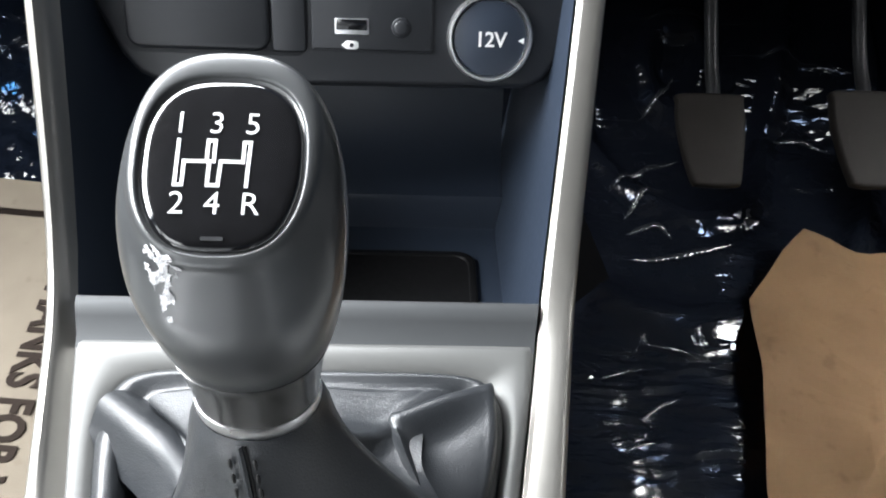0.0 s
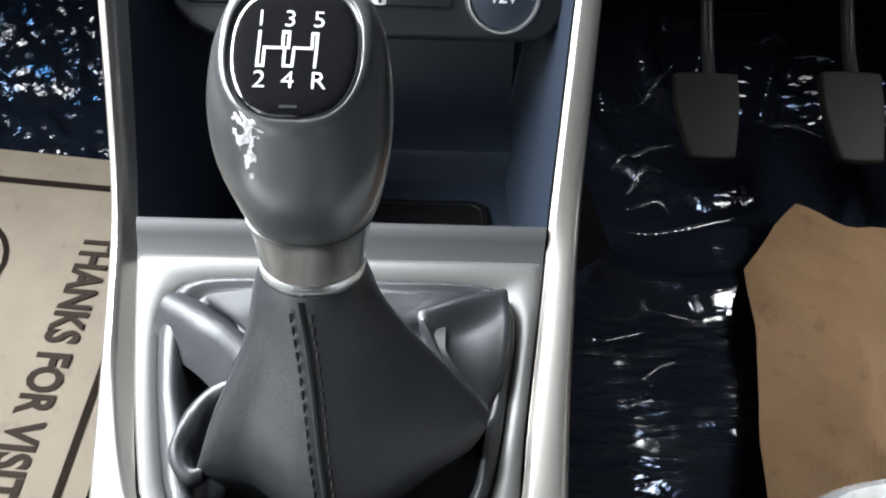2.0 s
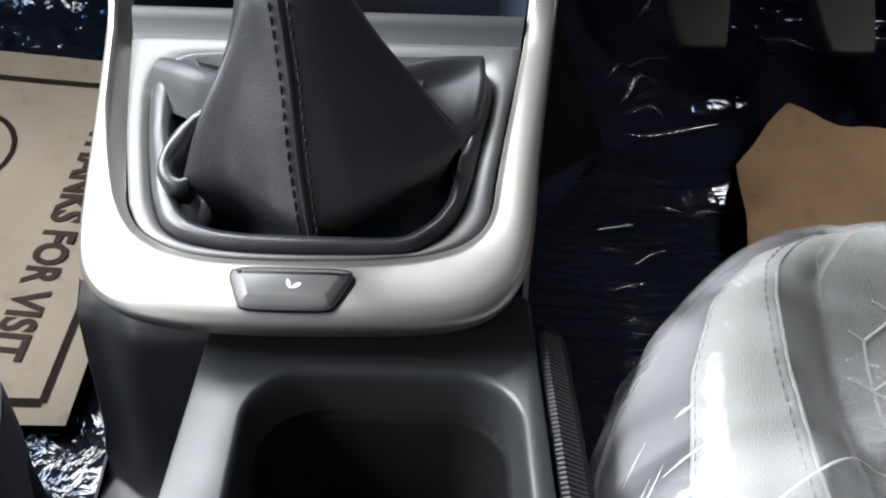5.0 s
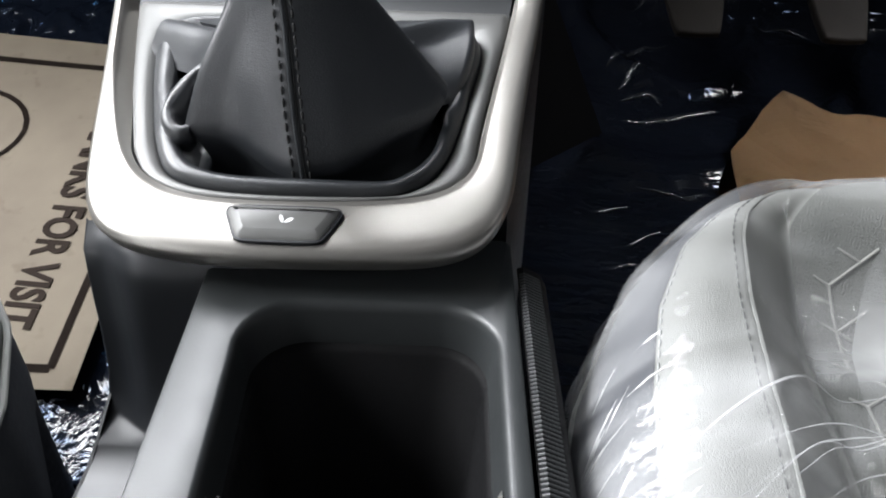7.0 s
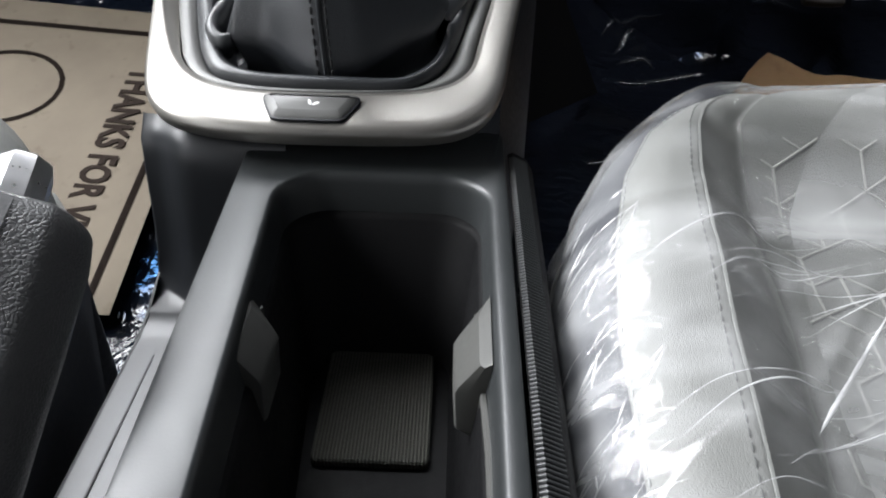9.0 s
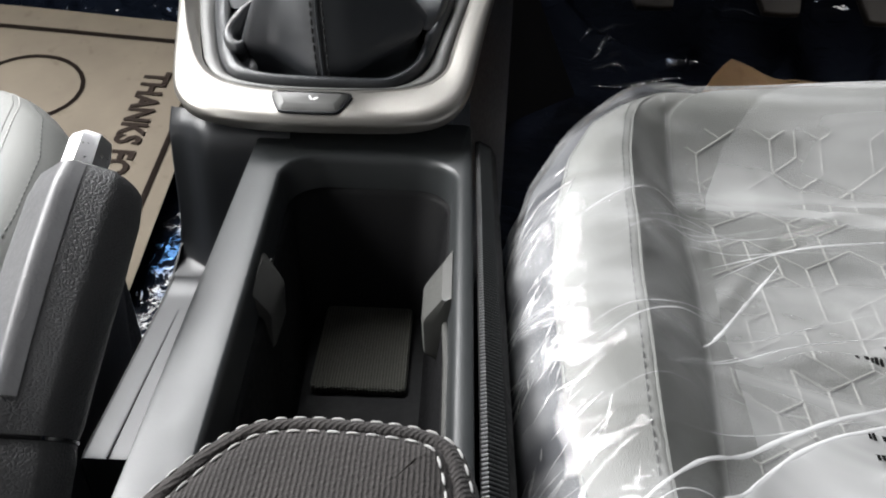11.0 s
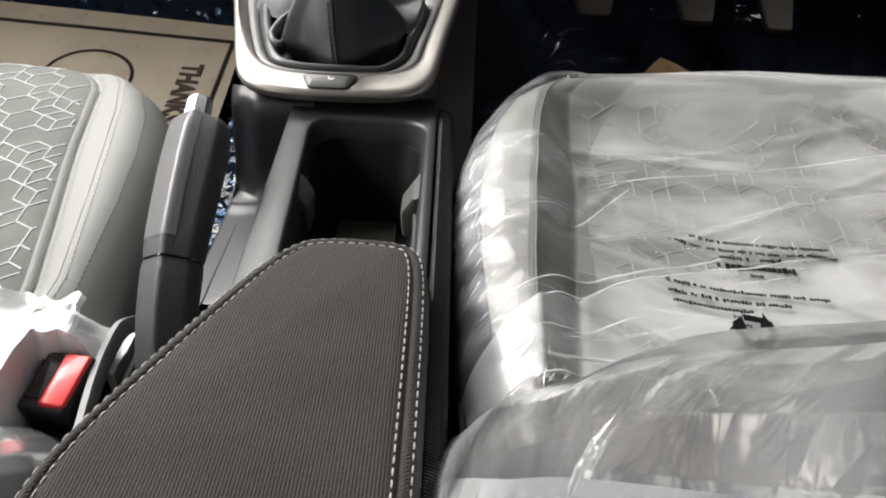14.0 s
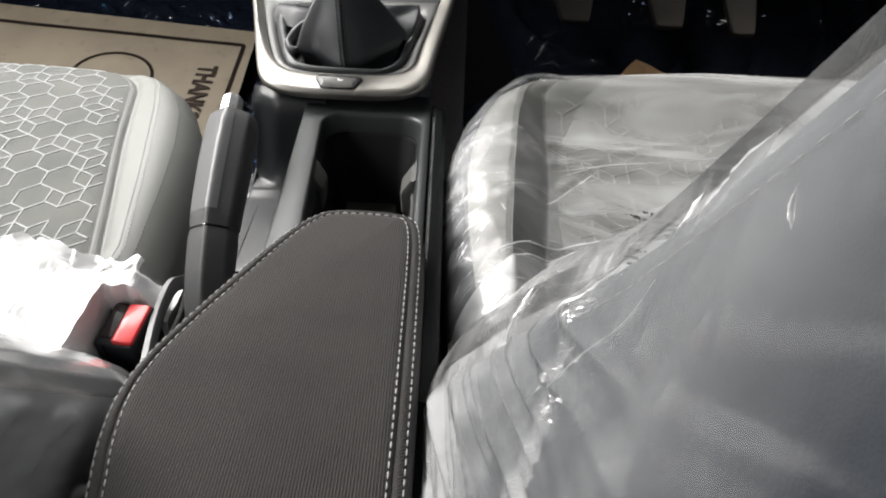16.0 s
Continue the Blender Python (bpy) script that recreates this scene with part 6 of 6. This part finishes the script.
def card_strip(pts, w, lift=0.0012):
    bm = bmesh.new()
    L = even(pts, max(2, int(sum(math.dist(a, b) for a, b in zip(pts, pts[1:])) / 0.012) + 2))
    ra, rb = [], []
    for i, p in enumerate(L):
        t = np.array(L[min(i + 1, len(L) - 1)]) - np.array(L[max(i - 1, 0)])
        t = t / (np.linalg.norm(t) + 1e-12)
        n = np.array((-t[1], t[0])) * w / 2
        for r, s in ((ra, 1), (rb, -1)):
            q = p + n * s
            r.append((q[0], q[1], card_z(*q) + lift))
    add_loft(bm, [ra, rb], closed=False)
    bmesh.ops.solidify(bm, geom=bm.faces[:], thickness=0.0003)
    return bm


part("border_line", card_strip([(-0.60, 0.1545), (-0.2205, 0.1505)], 0.0060), M_INK, card, "dark printed border")
part("border_line", card_strip([(-0.2205, 0.1505), (-0.2000, 0.4255)], 0.0060), M_INK, card)
part("border_line", card_strip([(-0.2000, 0.4255), (-0.60, 0.4560)], 0.0060), M_INK, card)
part("printed_circle", card_strip([(-0.369 + 0.0555 * math.cos(a), 0.357 + 0.0430 * math.sin(a)) for a in np.linspace(0, 2 * math.pi, 60)], 0.0046), M_INK, card)
WORD_M = axes((-0.2510, 0.2815, card_z(-0.2510, 0.2815) + 0.0016), (-0.082, -1, -0.37), (1, -0.082, 0))


def word_span(body):
    b = lettering(body, 0.0300, Matrix.Identity(4), 0.0002, 1.0, 0.0010)
    xs = [v.co.x for v in b.verts]
    b.free()
    return min(xs), max(xs)


full0, full1 = word_span("THANKS FOR VISIT")
two0, two1 = word_span("THANKS FOR")
WORD_M = WORD_M @ Matrix.Diagonal((0.2190 / (full1 - full0), 1.20, 1, 1))
for word in ("THANKS", "FOR", "VISIT"):
    w0, w1 = word_span(word)
    shift = full0 - w0 if word == "THANKS" else full1 - w1 if word == "VISIT" else full0 + (two1 - two0) - w1
    part("printed_word", lettering(word, 0.0300, WORD_M @ Matrix.Translation((shift, 0, 0)), 0.0002, 1.0, 0.0010), M_INK, card, "dark word " + word, sharp=0)

kraft = thing("paper_mat", "crumpled brown kraft paper mat in the driver footwell", "paper mat")
K_OUT = [(0.362, 0.434), (0.342, 0.420), (0.309, 0.385), (0.302, 0.335), (0.295, 0.285), (0.280, 0.225), (0.270, 0.15), (0.268, 0.05), (0.66, 0.05), (0.66, 0.385), (0.56, 0.405), (0.490, 0.416), (0.438, 0.424), (0.412, 0.421), (0.385, 0.432)]


def kraft_z(x, y):
    c = 0.050 + 0.32 * (y - 0.383) + 0.006 * ridge(x, y, 12.0, 9) + 0.0032 * ridge(x + 0.4 * y, y, 3.0, 19)
    return c + 0.014 * smooth(0.40, 0.44, y) * smooth(0.42, 0.36, x)


kb = bmesh.new()
ks = [np.array(p) for p in even(K_OUT + K_OUT[:1], 120)]
kc = np.array((0.46, 0.25))
kr = []
for f in np.linspace(0.03, 1, 36):
    kr.append([(*(kc + (p - kc) * f), kraft_z(*(kc + (p - kc) * f))) for p in ks])
add_loft(kb, kr, closed=False)
bmesh.ops.solidify(kb, geom=kb.faces[:], thickness=0.0006)
part("paper", kb, M_KRAFT, kraft, "brown kraft paper", sharp=0)


def pedal(cx, cy, cz, w, h, label):
    ped = thing("pedal", label, "pedal", "pedals")
    m = axes((cx, cy, cz), (1, 0.0, 0.0), (0.0, 0.78, 0.62))
    o = [(-0.44 * w, h / 2), (0.44 * w, h / 2), (0.5 * w, 0.42 * h), (0.5 * w, 0.1 * h), (0.37 * w, -0.42 * h), (0.27 * w, -0.5 * h), (-0.27 * w, -0.5 * h), (-0.37 * w, -0.42 * h), (-0.5 * w, 0.1 * h), (-0.5 * w, 0.42 * h)]
    o = [tuple(p) for p in even(spline(o, 4, True), 48, True)]
    pad = part("pad", loft([[m @ Vector((x, y, z + 0.10 * y * y / h)) for x, y in inset(o, d)] for d, z in ((0.001, -0.008), (0, -0.006), (0, -0.001), (0.0012, 0.0006), (0.003, 0.001))], True, True, True), M_PEDAL, ped, "worn brown-black rubber and well shade pad", sharp=50)
    for k in range(7):
        x = (k - 3) * w * 0.10
        b = box(-0.0014, 0.0014, -0.26 * h, 0.02 * h, 0.0006, 0.0018)
        b.transform(m @ Matrix.Translation((x, 0, 0)))
        part("rib", b, M_PEDAL, pad, sharp=0)
    a = m @ Vector((0.1 * w, 0.3 * h, -0.006))
    part("arm", tube(spline([a, a + Vector((0.002, 0.05, 0.04)), a + Vector((0.0, 0.11, 0.13)), a + Vector((0, 0.14, 0.25))], 5), 0.0055, 10), M_STEEL, ped, "dark steel arm")
    return ped


pedal(0.2600, 0.4310, 0.1725, 0.053, 0.076, "worn rubber clutch pedal on a steel arm")
pedal(0.3925, 0.4470, 0.1680, 0.053, 0.082, "ribbed rubber brake pedal on a steel arm")
pedal(0.4980, 0.4520, 0.1640, 0.046, 0.090, "narrow rubber accelerator pedal")

# print on the polythene
printing = thing("film_print", "black small print and recycling mark on the polythene", "print")


def print_z(x, y):
    q = x - table(y, DRIVER.edge)
    return film_pt(q, y)[2] + 0.0045


PRINT = [(0.241, 0.330, -0.1160, 0.0028), (0.226, 0.336, -0.1225, 0.0028), (0.258, 0.300, -0.1300, 0.0034), (0.2545, 0.3015, -0.1375, 0.0052), (0.272, 0.281, -0.1450, 0.0026), (0.215, 0.316, -0.1580, 0.0030), (0.217, 0.290, -0.1660, 0.0030), (0.219, 0.267, -0.1730, 0.0030), (0.252, 0.262, -0.1850, 0.0028)]
rng = random.Random(5)
for xa, xb, y, h in PRINT:
    bm = bmesh.new()
    x = xa
    while x < xb:
        w = rng.uniform(0.0010, 0.0018) * h / 0.0028
        if rng.random() < 0.82:
            yy = y + 0.0003 * rng.uniform(-1, 1) - 0.05 * (x - xa)
            hh = h * rng.choice((0.65, 0.7, 1.0))
            q = [(x, yy - hh / 2), (x + w, yy - hh / 2), (x + w, yy + hh / 2), (x, yy + hh / 2)]
            add_loft(bm, [[(px_, py_, print_z(px_, py_) + k) for px_, py_ in q] for k in (0, 0.0002)], True, True, True)
        x += w + 0.0005
    part("print_line", bm, M_INK_BLACK, printing, sharp=0)
part("print_word", lettering("LLDPE", 0.0040, axes((0.2590, -0.1795, print_z(0.2590, -0.1795) + 0.0004), (-1, 0.1, 0), (-0.1, -1, -0.1)), 0.0001), M_INK_BLACK, printing, "small word LLDPE", sharp=0)
RC = (0.2640, -0.1900)
for k in range(3):
    bm = bmesh.new()
    a = radians(35 + 120 * k)
    for pts in ([(-0.0102, 0.0045), (-0.0063, 0.0117), (0.0018, 0.0120), (-0.0027, 0.0045)], [(0.0033, 0.0129), (0.0111, 0.0045), (0.0141, 0.0069), (0.0120, -0.0006), (0.0039, 0.0003), (0.0072, 0.0024), (0.0006, 0.0090)]):
        ring = []
        for x, y in pts:
            ring.append((RC[0] + x * math.cos(a) - y * math.sin(a), RC[1] + x * math.sin(a) + y * math.cos(a)))
        add_loft(bm, [[(x, y, print_z(x, y) + 0.0006 + h) for x, y in ring] for h in (0, 0.0002)], True, True, True)
    part("recycling_arrow", bm, M_INK_BLACK, printing, sharp=0)
